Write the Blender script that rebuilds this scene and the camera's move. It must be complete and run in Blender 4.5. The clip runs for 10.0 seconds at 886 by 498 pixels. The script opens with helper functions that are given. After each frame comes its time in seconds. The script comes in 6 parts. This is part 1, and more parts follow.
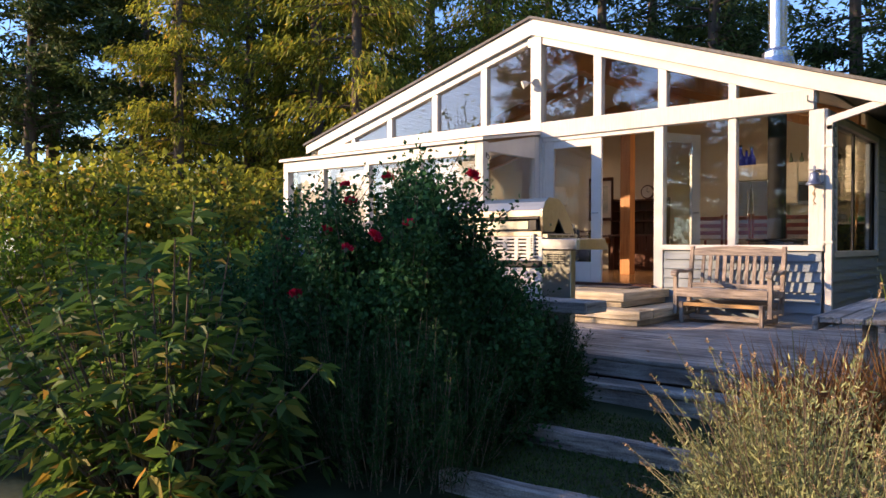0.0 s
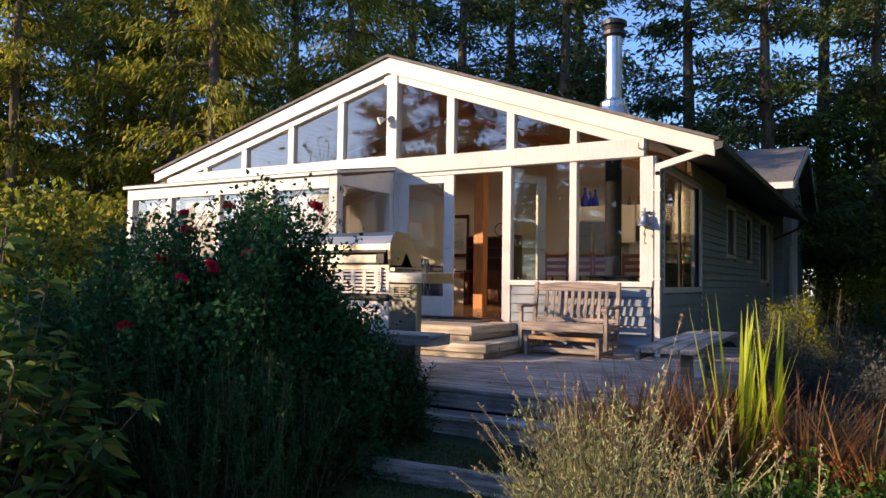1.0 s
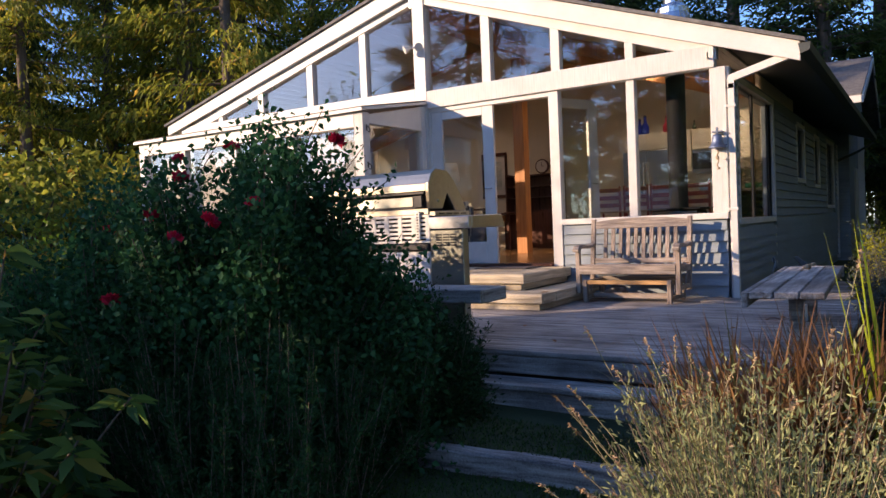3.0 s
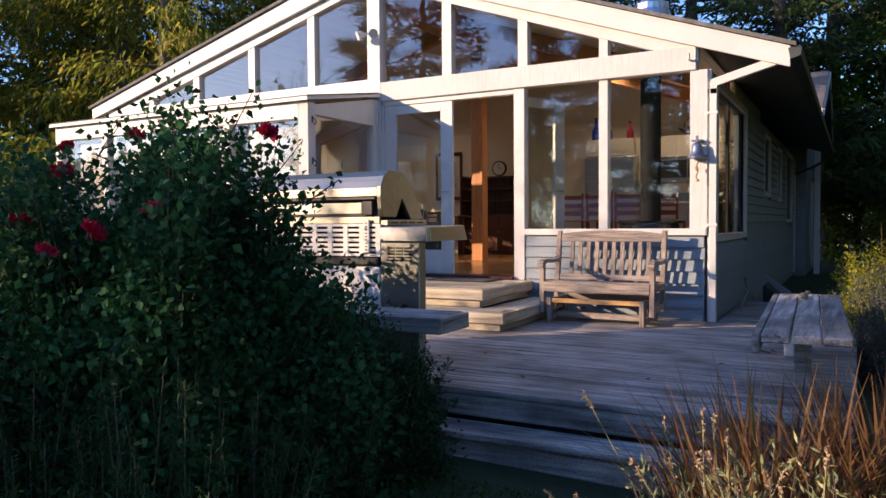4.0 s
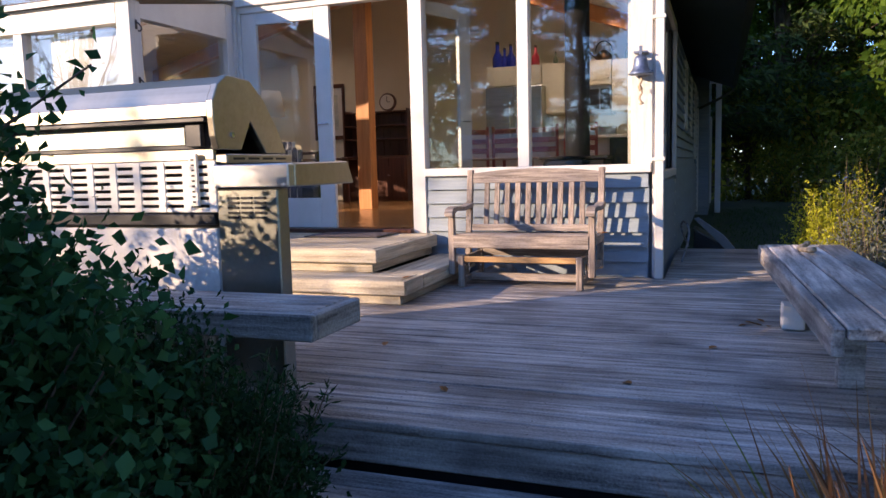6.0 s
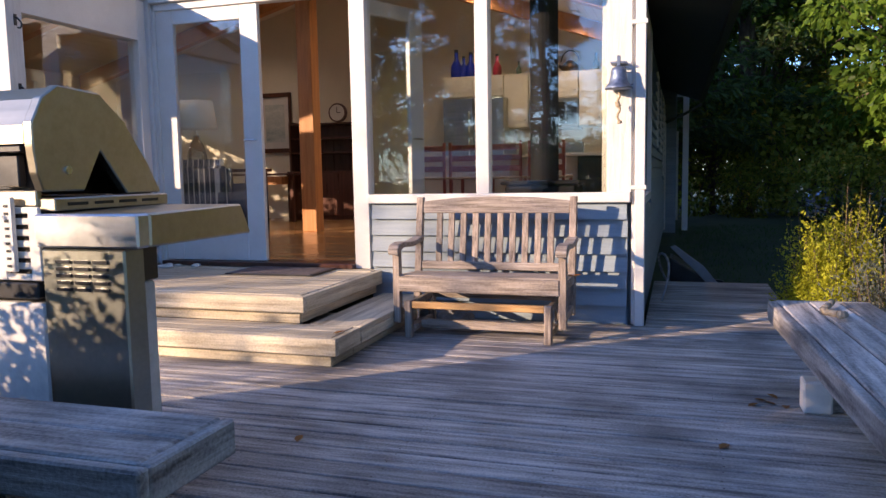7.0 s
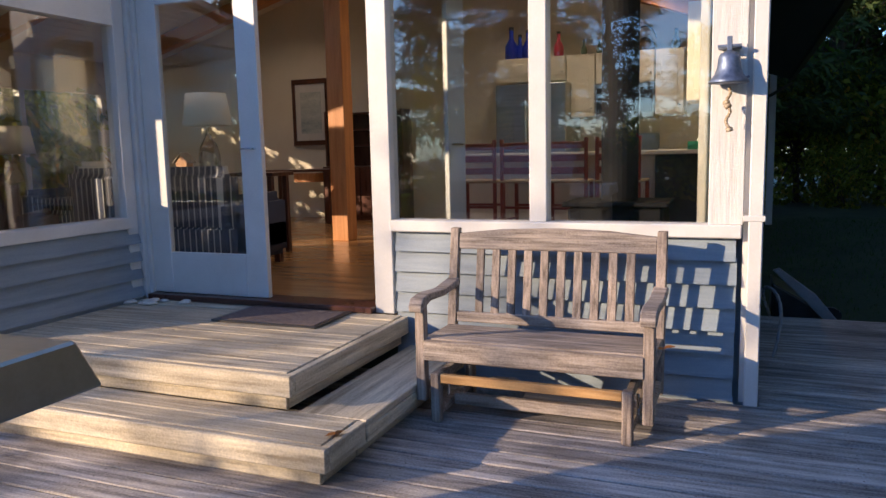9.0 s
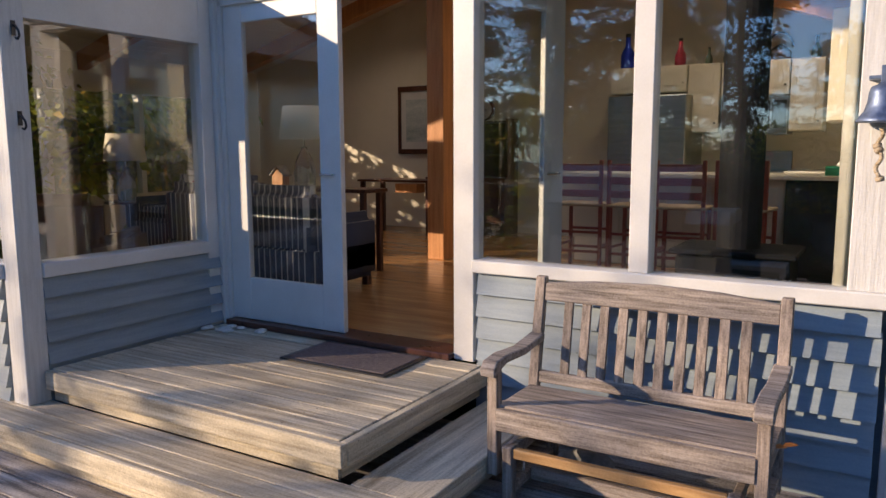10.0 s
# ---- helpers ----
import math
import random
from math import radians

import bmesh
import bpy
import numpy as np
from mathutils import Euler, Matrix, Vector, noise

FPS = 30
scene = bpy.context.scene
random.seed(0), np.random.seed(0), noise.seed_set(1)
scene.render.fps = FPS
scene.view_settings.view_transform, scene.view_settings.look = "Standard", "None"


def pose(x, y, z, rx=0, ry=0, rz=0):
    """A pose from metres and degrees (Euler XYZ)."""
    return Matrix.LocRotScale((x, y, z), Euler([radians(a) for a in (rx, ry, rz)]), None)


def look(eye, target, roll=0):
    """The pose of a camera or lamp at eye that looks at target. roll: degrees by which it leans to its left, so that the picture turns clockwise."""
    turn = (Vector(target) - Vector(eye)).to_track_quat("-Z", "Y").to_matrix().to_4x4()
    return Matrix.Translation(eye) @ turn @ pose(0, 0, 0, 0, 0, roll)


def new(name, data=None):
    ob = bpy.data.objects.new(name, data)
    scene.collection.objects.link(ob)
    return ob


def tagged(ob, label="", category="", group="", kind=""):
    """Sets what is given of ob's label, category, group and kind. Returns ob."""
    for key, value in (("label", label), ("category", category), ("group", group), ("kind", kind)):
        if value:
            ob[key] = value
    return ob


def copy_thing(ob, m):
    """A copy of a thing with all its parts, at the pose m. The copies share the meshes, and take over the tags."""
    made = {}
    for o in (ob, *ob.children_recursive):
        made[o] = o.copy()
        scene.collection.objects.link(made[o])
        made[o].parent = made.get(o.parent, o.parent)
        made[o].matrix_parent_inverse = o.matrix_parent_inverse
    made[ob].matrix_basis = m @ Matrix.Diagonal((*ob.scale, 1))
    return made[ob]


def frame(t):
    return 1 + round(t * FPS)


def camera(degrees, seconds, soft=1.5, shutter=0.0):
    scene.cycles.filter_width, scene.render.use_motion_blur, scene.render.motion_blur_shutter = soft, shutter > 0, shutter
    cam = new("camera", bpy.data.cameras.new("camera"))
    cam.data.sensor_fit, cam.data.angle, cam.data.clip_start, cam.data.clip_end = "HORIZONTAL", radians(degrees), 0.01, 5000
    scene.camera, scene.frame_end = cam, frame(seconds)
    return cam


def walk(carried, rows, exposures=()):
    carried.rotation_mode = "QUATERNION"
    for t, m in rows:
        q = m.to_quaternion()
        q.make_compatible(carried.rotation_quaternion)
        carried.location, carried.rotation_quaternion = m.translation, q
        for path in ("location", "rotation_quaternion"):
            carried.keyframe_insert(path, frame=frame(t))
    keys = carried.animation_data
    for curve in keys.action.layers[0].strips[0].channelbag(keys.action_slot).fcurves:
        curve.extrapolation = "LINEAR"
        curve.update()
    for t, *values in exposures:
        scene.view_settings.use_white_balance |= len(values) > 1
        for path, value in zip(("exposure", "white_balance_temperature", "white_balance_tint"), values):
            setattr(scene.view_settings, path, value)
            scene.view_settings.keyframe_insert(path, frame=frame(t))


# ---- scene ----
cam = camera(61.5, 10.0)
PATH = [
    (0, (2.335, -9.575, 0.947), (1.028, -8.061, 0.934), 0.2),
    (0.5, (2.442, -9.534, 0.949), (1.29, -7.899, 0.988), 0.5),
    (1, (2.489, -9.506, 0.928), (1.476, -7.784, 1.013), 0.8),
    (1.5, (2.504, -9.484, 0.925), (1.507, -7.752, 1.026), 0.6),
    (2, (2.279, -9.283, 0.92), (1.221, -7.587, 0.953), -0.2),
    (2.5, (2.031, -9.008, 0.925), (0.947, -7.328, 0.878), -2.4),
    (2.7, (1.949, -8.853, 0.904), (0.848, -7.185, 0.843), -2.7),
    (3.8, (1.436, -8.106, 1.009), (0.439, -6.373, 0.956), -0.2),
    (4, (1.32, -7.931, 1.025), (0.351, -6.182, 0.955), -0.4),
    (4.5, (1.073, -7.497, 0.998), (0.079, -5.763, 0.937), -1.4),
    (5, (0.814, -7.123, 0.957), (-0.043, -5.32, 0.827), -1.0),
    (5.2, (0.742, -7.005, 0.933), (-0.055, -5.182, 0.728), -1.9),
    (6.5, (0.406, -5.871, 1.029), (-0.24, -3.991, 0.811), -0.9),
    (7, (0.305, -5.418, 1.105), (-0.292, -3.52, 0.903), -1.0),
    (7.5, (0.178, -5.124, 1.171), (-0.486, -3.244, 1.012), -0.6),
    (8, (0.087, -4.802, 1.209), (-0.587, -2.925, 1.069), -1.2),
    (8.5, (0.097, -4.469, 1.265), (-0.599, -2.607, 1.046), -1.3),
    (9, (0.0, -4.104, 1.358), (-0.746, -2.266, 1.098), -1.3),
    (9.5, (-0.043, -3.841, 1.502), (-0.83, -2.016, 1.278), -2.1),
    (10, (-0.039, -3.608, 1.558), (-1.058, -1.908, 1.293), -0.2),
]
walk(cam, [(t, look(eye, target, roll)) for t, eye, target, roll in PATH], exposures=[
    (0.0, 1.47, 7350, 25), (0.8, 1.29, 7150, 24), (1.5, 1.24, 7050, 24), (2.5, 1.21, 6900, 26), (4.0, 1.19, 6700, 26), (4.5, 1.19, 6650, 26), (5.2, 1.27, 6550, 25),
    (6.5, 1.68, 6500, 26), (7.3, 1.32, 6500, 24), (8.0, 0.93, 6400, 23), (9.0, 1.22, 6350, 20), (10.0, 1.0, 6300, 18)])

# ---- light ----
SUN_AZ, SUN_EL = 229.0, 15.0
world = bpy.data.worlds.new("world")
scene.world = world
world.use_nodes = True
wn = world.node_tree.nodes
sky = wn.new("ShaderNodeTexSky")
sky.sky_type, sky.sun_disc = "NISHITA", False
sky.air_density, sky.dust_density, sky.ozone_density = 1.0, 0.2, 6.0
sky.sun_elevation, sky.sun_rotation = radians(SUN_EL), radians(SUN_AZ)
world.node_tree.links.new(sky.outputs[0], wn["Background"].inputs[0])
wn["Background"].inputs[1].default_value = 0.15
sun_dir = Vector((math.sin(radians(SUN_AZ)) * math.cos(radians(SUN_EL)), math.cos(radians(SUN_AZ)) * math.cos(radians(SUN_EL)), math.sin(radians(SUN_EL))))
sun = new("sun", bpy.data.lights.new("sun", "SUN"))
sun.data.energy, sun.data.angle, sun.data.color = 3.3, radians(0.6), (1.0, 0.78, 0.50)
sun.matrix_world = look(sun_dir * 40, (0, 0, 0))


# ---- helpers for building ----
def thing(name, at=(0, 0, 0), label="", category="", group="", kind="", turn=0):
    ob = new(name)
    ob.empty_display_size = 0.1
    ob.matrix_basis = pose(*at, 0, 0, turn)
    return tagged(ob, label, category, group, kind)


def mesh_from(bm, name, material):
    me = bpy.data.meshes.new(name)
    bm.to_mesh(me)
    bm.free()
    me.materials.append(material)
    return me


def part(name, bm, material, parent=None, label="", smooth=False):
    me = mesh_from(bm, name, material) if isinstance(bm, bmesh.types.BMesh) else bm
    if smooth:
        me.polygons.foreach_set("use_smooth", [True] * len(me.polygons))
    ob = new(name, me)
    ob.parent = parent
    if label:
        ob["label"] = label
    return ob


def solo(name, bm, material, label, category="", group="", kind="", smooth=False):
    return tagged(part(name, bm, material, None, "", smooth), label, category, group, kind)


def add_box(bm, x0, x1, y0, y1, z0, z1, bevel=0.0, m=None):
    if x1 < x0: x0, x1 = x1, x0
    if y1 < y0: y0, y1 = y1, y0
    if z1 < z0: z0, z1 = z1, z0
    vs = [bm.verts.new(p) for p in ((x0, y0, z0), (x1, y0, z0), (x1, y1, z0), (x0, y1, z0), (x0, y0, z1), (x1, y0, z1), (x1, y1, z1), (x0, y1, z1))]
    fs = [bm.faces.new([vs[i] for i in f]) for f in ((0, 3, 2, 1), (4, 5, 6, 7), (0, 1, 5, 4), (1, 2, 6, 5), (2, 3, 7, 6), (3, 0, 4, 7))]
    if bevel:
        es = list({e for f in fs for e in f.edges})
        made = bmesh.ops.bevel(bm, geom=es, offset=bevel, segments=1, affect="EDGES")
        vs = list({v for f in made["faces"] for v in f.verts} | {v for f in fs if f.is_valid for v in f.verts})
    if m:
        for v in vs:
            if v.is_valid:
                v.co = m @ v.co
    return bm


def box(x0, x1, y0, y1, z0, z1, bevel=0.004, m=None):
    return add_box(bmesh.new(), x0, x1, y0, y1, z0, z1, bevel, m)


def prism(points, axis, a, b, bevel=0.0):
    """A flat outline pushed along an axis: points are (x, z) for axis y, (y, z) for axis x, (x, y) for axis z."""
    bm = bmesh.new()
    put = {"y": lambda p, d: (p[0], d, p[1]), "x": lambda p, d: (d, p[0], p[1]), "z": lambda p, d: (p[0], p[1], d)}[axis]
    lo = [bm.verts.new(put(p, a)) for p in points]
    hi = [bm.verts.new(put(p, b)) for p in points]
    bm.faces.new(lo)
    bm.faces.new(hi[::-1])
    n = len(points)
    for i in range(n):
        bm.faces.new((lo[i], hi[i], hi[(i + 1) % n], lo[(i + 1) % n]))
    bmesh.ops.recalc_face_normals(bm, faces=bm.faces)
    if bevel:
        bmesh.ops.bevel(bm, geom=list(bm.edges), offset=bevel, segments=1, affect="EDGES")
    return bm


def rod(bm, p, q, r0, r1=None, n=8, caps=True):
    p, q = Vector(p), Vector(q)
    r1 = r0 if r1 is None else r1
    d = (q - p).normalized()
    u = d.orthogonal().normalized()
    w = d.cross(u)
    ring = [[bm.verts.new(c + (u * math.cos(2 * math.pi * i / n) + w * math.sin(2 * math.pi * i / n)) * r) for i in range(n)] for c, r in ((p, r0), (q, r1))]
    for i in range(n):
        bm.faces.new((ring[0][i], ring[0][(i + 1) % n], ring[1][(i + 1) % n], ring[1][i]))
    if caps:
        bm.faces.new(ring[0][::-1])
        bm.faces.new(ring[1])
    return bm


def pipe_along(points, r, n=8):
    bm = bmesh.new()
    for a, b in zip(points, points[1:]):
        rod(bm, a, b, r, n=n)
    return bm


def lathe(profile, n=20, at=(0, 0, 0)):
    """A turned shape from (radius, height) pairs."""
    bm = bmesh.new()
    rings = [[bm.verts.new((at[0] + r * math.cos(2 * math.pi * i / n), at[1] + r * math.sin(2 * math.pi * i / n), at[2] + z)) for i in range(n)] for r, z in profile]
    for a, b in zip(rings, rings[1:]):
        for i in range(n):
            bm.faces.new((a[i], a[(i + 1) % n], b[(i + 1) % n], b[i]))
    bm.faces.new(rings[0][::-1])
    bm.faces.new(rings[-1])
    return bm


# ---- materials ----
def nodes_of(name):
    m = bpy.data.materials.new(name)
    m.use_nodes = True
    nt = m.node_tree
    return m, nt, nt.nodes["Principled BSDF"], nt.nodes, nt.links


def surface(name, dark, light, scale=(8, 8, 8), rough=0.6, metal=0.0, bump=0.15, fine=60, per_object=0.0, stain=0.0, spec=0.5, rough_vary=0.1, streak=None, obj=False):
    """Two-scale noise colour between dark and light, fine bump, some stains; streak: a stretched grain (x, y, z scales)."""
    m, nt, bs, N, L = nodes_of(name)
    geo = N.new("ShaderNodeTexCoord") if obj else N.new("ShaderNodeNewGeometry")
    src = geo.outputs["Object"] if obj else geo.outputs["Position"]
    mp = N.new("ShaderNodeMapping")
    mp.inputs["Scale"].default_value = streak or scale
    L.new(src, mp.inputs[0])
    if per_object:
        oi = N.new("ShaderNodeObjectInfo")
        mul = N.new("ShaderNodeVectorMath")
        mul.operation = "SCALE"
        mul.inputs[3].default_value = 37.0
        comb = N.new("ShaderNodeCombineXYZ")
        for i in range(3):
            L.new(oi.outputs["Random"], comb.inputs[i])
        L.new(comb.outputs[0], mul.inputs[0])
        L.new(mul.outputs[0], mp.inputs["Location"])
    n1 = N.new("ShaderNodeTexNoise")
    n1.inputs["Scale"].default_value, n1.inputs["Detail"].default_value = 1.0, 6.0
    n1.inputs["Roughness"].default_value = 0.65
    L.new(mp.outputs[0], n1.inputs[0])
    n2 = N.new("ShaderNodeTexNoise")
    n2.inputs["Scale"].default_value, n2.inputs["Detail"].default_value = fine, 3.0
    L.new(src, n2.inputs[0])
    ramp = N.new("ShaderNodeValToRGB")
    ramp.color_ramp.elements[0].position, ramp.color_ramp.elements[1].position = 0.32, 0.68
    ramp.color_ramp.elements[0].color, ramp.color_ramp.elements[1].color = (*dark, 1), (*light, 1)
    mixv = N.new("ShaderNodeMath")
    mixv.operation = "MULTIPLY_ADD"
    mixv.inputs[1].default_value = 0.3
    L.new(n2.outputs[0], mixv.inputs[0])
    sub = N.new("ShaderNodeMath")
    sub.operation = "ADD"
    sub.inputs[1].default_value = -0.15
    L.new(n1.outputs[0], sub.inputs[0])
    L.new(sub.outputs[0], mixv.inputs[2])
    L.new(mixv.outputs[0], ramp.inputs[0])
    col = ramp.outputs[0]
    if per_object:
        hsv = N.new("ShaderNodeHueSaturation")
        mr = N.new("ShaderNodeMapRange")
        mr.inputs[3].default_value, mr.inputs[4].default_value = 1 - per_object, 1 + per_object
        L.new(oi.outputs["Random"], mr.inputs[0])
        L.new(mr.outputs[0], hsv.inputs["Value"])
        L.new(col, hsv.inputs["Color"])
        col = hsv.outputs[0]
    if stain:
        n3 = N.new("ShaderNodeTexNoise")
        n3.inputs["Scale"].default_value, n3.inputs["Detail"].default_value = 1.7, 5.0
        L.new(src, n3.inputs[0])
        r3 = N.new("ShaderNodeMapRange")
        r3.inputs[1].default_value, r3.inputs[2].default_value = 0.45, 0.75
        r3.inputs[3].default_value, r3.inputs[4].default_value = 0.0, stain
        L.new(n3.outputs[0], r3.inputs[0])
        mx = N.new("ShaderNodeMix")
        mx.data_type = "RGBA"
        mx.inputs[7].default_value = tuple(c * 0.45 for c in dark) + (1,)
        L.new(r3.outputs[0], mx.inputs[0])
        L.new(col, mx.inputs[6])
        col = mx.outputs[2]
    L.new(col, bs.inputs["Base Color"])
    rr = N.new("ShaderNodeMapRange")
    rr.inputs[3].default_value, rr.inputs[4].default_value = max(0.02, rough - rough_vary), min(1, rough + rough_vary)
    L.new(n1.outputs[0], rr.inputs[0])
    L.new(rr.outputs[0], bs.inputs["Roughness"])
    bs.inputs["Metallic"].default_value = metal
    bs.inputs["Specular IOR Level"].default_value = spec
    if bump:
        bp = N.new("ShaderNodeBump")
        bp.inputs["Strength"].default_value, bp.inputs["Distance"].default_value = bump, 0.01
        L.new(mixv.outputs[0], bp.inputs["Height"])
        L.new(bp.outputs[0], bs.inputs["Normal"])
    return m


def leaf_material(name, dark, light, through_light=0.45, rough=0.45, gold=None):
    """Leaves: each one its own tone, lit through from behind."""
    m, nt, bs, N, L = nodes_of(name)
    geo = N.new("ShaderNodeNewGeometry")
    ramp = N.new("ShaderNodeValToRGB")
    ramp.color_ramp.elements[0].color, ramp.color_ramp.elements[1].color = (*dark, 1), (*light, 1)
    if gold:
        e = ramp.color_ramp.elements.new(0.86)
        e.color = (*light, 1)
        ramp.color_ramp.elements[2].color = (*gold, 1)
    L.new(geo.outputs["Random Per Island"], ramp.inputs[0])
    nz = N.new("ShaderNodeTexNoise")
    nz.inputs["Scale"].default_value = 0.9
    L.new(geo.outputs["Position"], nz.inputs[0])
    hsv = N.new("ShaderNodeHueSaturation")
    mr = N.new("ShaderNodeMapRange")
    mr.inputs[1].default_value, mr.inputs[2].default_value = 0.3, 0.7
    mr.inputs[3].default_value, mr.inputs[4].default_value = 0.65, 1.35
    L.new(nz.outputs[0], mr.inputs[0])
    L.new(mr.outputs[0], hsv.inputs["Value"])
    L.new(ramp.outputs[0], hsv.inputs["Color"])
    L.new(hsv.outputs[0], bs.inputs["Base Color"])
    bs.inputs["Roughness"].default_value = rough
    bs.inputs["Specular IOR Level"].default_value = 0.16
    tr = N.new("ShaderNodeBsdfTranslucent")
    L.new(hsv.outputs[0], tr.inputs[0])
    mx = N.new("ShaderNodeMixShader")
    mx.inputs[0].default_value = through_light
    L.new(bs.outputs[0], mx.inputs[1])
    L.new(tr.outputs[0], mx.inputs[2])
    L.new(mx.outputs[0], N["Material Output"].inputs[0])
    return m


def pane_material(name, tint=(0.96, 0.98, 0.97)):
    """Window glass: clear, mirror-like at a slant."""
    m, nt, bs, N, L = nodes_of(name)
    lw = N.new("ShaderNodeLayerWeight")
    lw.inputs[0].default_value = 0.5
    pw = N.new("ShaderNodeMath")
    pw.operation, pw.inputs[1].default_value = "POWER", 4.0
    L.new(lw.outputs["Facing"], pw.inputs[0])
    fr = N.new("ShaderNodeMath")
    fr.operation, fr.inputs[1].default_value, fr.inputs[2].default_value = "MULTIPLY_ADD", 0.78, 0.11
    L.new(pw.outputs[0], fr.inputs[0])
    tb = N.new("ShaderNodeBsdfTransparent")
    tb.inputs[0].default_value = (*tint, 1)
    gl = N.new("ShaderNodeBsdfGlossy")
    gl.inputs["Roughness"].default_value = 0.01
    nz = N.new("ShaderNodeTexNoise")
    nz.inputs["Scale"].default_value = 1.3
    geo = N.new("ShaderNodeNewGeometry")
    L.new(geo.outputs["Position"], nz.inputs[0])
    bp = N.new("ShaderNodeBump")
    bp.inputs["Strength"].default_value, bp.inputs["Distance"].default_value = 0.12, 0.02
    L.new(nz.outputs[0], bp.inputs["Height"])
    L.new(bp.outputs[0], gl.inputs["Normal"])
    mx = N.new("ShaderNodeMixShader")
    L.new(fr.outputs[0], mx.inputs[0])
    L.new(tb.outputs[0], mx.inputs[1])
    L.new(gl.outputs[0], mx.inputs[2])
    L.new(mx.outputs[0], N["Material Output"].inputs[0])
    return m


WHITE = surface("white_paint", (0.61, 0.595, 0.57), (0.71, 0.695, 0.67), (2, 2, 2), 0.45, bump=0.08, fine=90, stain=0.12)
ROUGH_WHITE = surface("white_rough_sawn", (0.56, 0.545, 0.52), (0.70, 0.685, 0.66), streak=(55, 55, 3), rough=0.6, bump=0.5, fine=120, stain=0.2)
SIDING = surface("grey_blue_siding", (0.20, 0.25, 0.295), (0.27, 0.325, 0.37), streak=(2, 2, 30), rough=0.55, bump=0.2, fine=90, per_object=0.08, stain=0.2)
DECK = surface("weathered_deck", (0.10, 0.084, 0.076), (0.64, 0.58, 0.525), streak=(1.6, 24, 24), rough=0.66, bump=0.8, fine=90, per_object=0.28, stain=0.8)
PORCH = surface("weathered_porch_timber", (0.29, 0.235, 0.16), (0.76, 0.66, 0.49), streak=(1.3, 26, 26), rough=0.7, bump=0.6, fine=90, per_object=0.15, stain=0.5)
PORCH_Y = surface("weathered_porch_timber_lengthwise", (0.29, 0.235, 0.16), (0.76, 0.66, 0.49), streak=(26, 1.3, 26), rough=0.7, bump=0.6, fine=90, per_object=0.15, stain=0.5)
DECK_Y = surface("weathered_deck_lengthwise", (0.10, 0.084, 0.076), (0.64, 0.58, 0.525), streak=(24, 1.6, 24), rough=0.66, bump=0.6, fine=90, per_object=0.25, stain=0.7)
TEAK = surface("weathered_teak", (0.12, 0.09, 0.07), (0.50, 0.42, 0.36), streak=(3, 50, 50), rough=0.62, bump=0.3, fine=140, per_object=0.18, stain=0.4)
TEAK_Z = surface("weathered_teak_upright", (0.12, 0.09, 0.07), (0.46, 0.37, 0.31), streak=(50, 50, 3), rough=0.62, bump=0.3, fine=140, per_object=0.18, stain=0.4)
FRESH = surface("golden_teak", (0.42, 0.22, 0.08), (0.60, 0.36, 0.15), streak=(4, 40, 40), rough=0.5, bump=0.2, fine=100)
SHINGLE = surface("grey_shingle", (0.08, 0.08, 0.085), (0.19, 0.185, 0.18), (9, 9, 9), 0.85, bump=0.5, fine=140, per_object=0.25)
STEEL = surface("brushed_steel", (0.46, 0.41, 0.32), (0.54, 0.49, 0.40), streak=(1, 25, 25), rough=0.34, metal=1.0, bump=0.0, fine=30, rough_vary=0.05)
# shelf front only: the mirrored sky is put into this paler, bluer steel
SKY_LIT_STEEL = surface("sky_lit_brushed_steel", (0.50, 0.52, 0.55), (0.68, 0.69, 0.71), streak=(5, 5, 9), rough=0.32, metal=1.0, bump=0.0, fine=30)
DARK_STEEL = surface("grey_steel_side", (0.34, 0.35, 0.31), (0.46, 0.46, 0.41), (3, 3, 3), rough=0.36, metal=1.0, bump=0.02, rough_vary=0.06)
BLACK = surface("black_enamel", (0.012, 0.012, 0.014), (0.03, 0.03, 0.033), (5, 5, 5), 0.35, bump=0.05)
STUCCO = surface("white_stucco", (0.56, 0.545, 0.52), (0.72, 0.70, 0.67), (6, 6, 6), 0.85, bump=0.4, fine=70)
SOOT = surface("matt_stove_black", (0.006, 0.006, 0.008), (0.016, 0.016, 0.019), (6, 6, 6), 0.75, bump=0.05, spec=0.2)
GLASS = pane_material("window_glass")
DARK_TRIM_EAVE_SHADE = surface("dark_trim_eave_shade", (0.03, 0.04, 0.04), (0.06, 0.07, 0.07), (4, 4, 4), 0.6)
ALU = surface("galvanised_flue", (0.62, 0.63, 0.64), (0.78, 0.79, 0.8), streak=(4, 4, 2), rough=0.25, metal=1.0, bump=0.05)
SOIL = surface("lawn_soil", (0.018, 0.03, 0.010), (0.045, 0.065, 0.02), (1.5, 1.5, 1.5), 0.95, bump=0.8, fine=25, stain=0.5)
BARK = surface("bark", (0.06, 0.045, 0.035), (0.16, 0.115, 0.085), streak=(9, 9, 1.5), rough=0.9, bump=0.9, fine=25)
PLASTER = surface("cream_plaster", (0.68, 0.62, 0.50), (0.74, 0.68, 0.56), (1.5, 1.5, 1.5), 0.8, bump=0.05)
CEIL = surface("white_ceiling_boards", (0.62, 0.58, 0.52), (0.72, 0.68, 0.6), streak=(12, 0.8, 12), rough=0.7, bump=0.2)
FIR = surface("orange_fir", (0.40, 0.16, 0.05), (0.58, 0.27, 0.10), streak=(25, 25, 2), rough=0.4, bump=0.12)
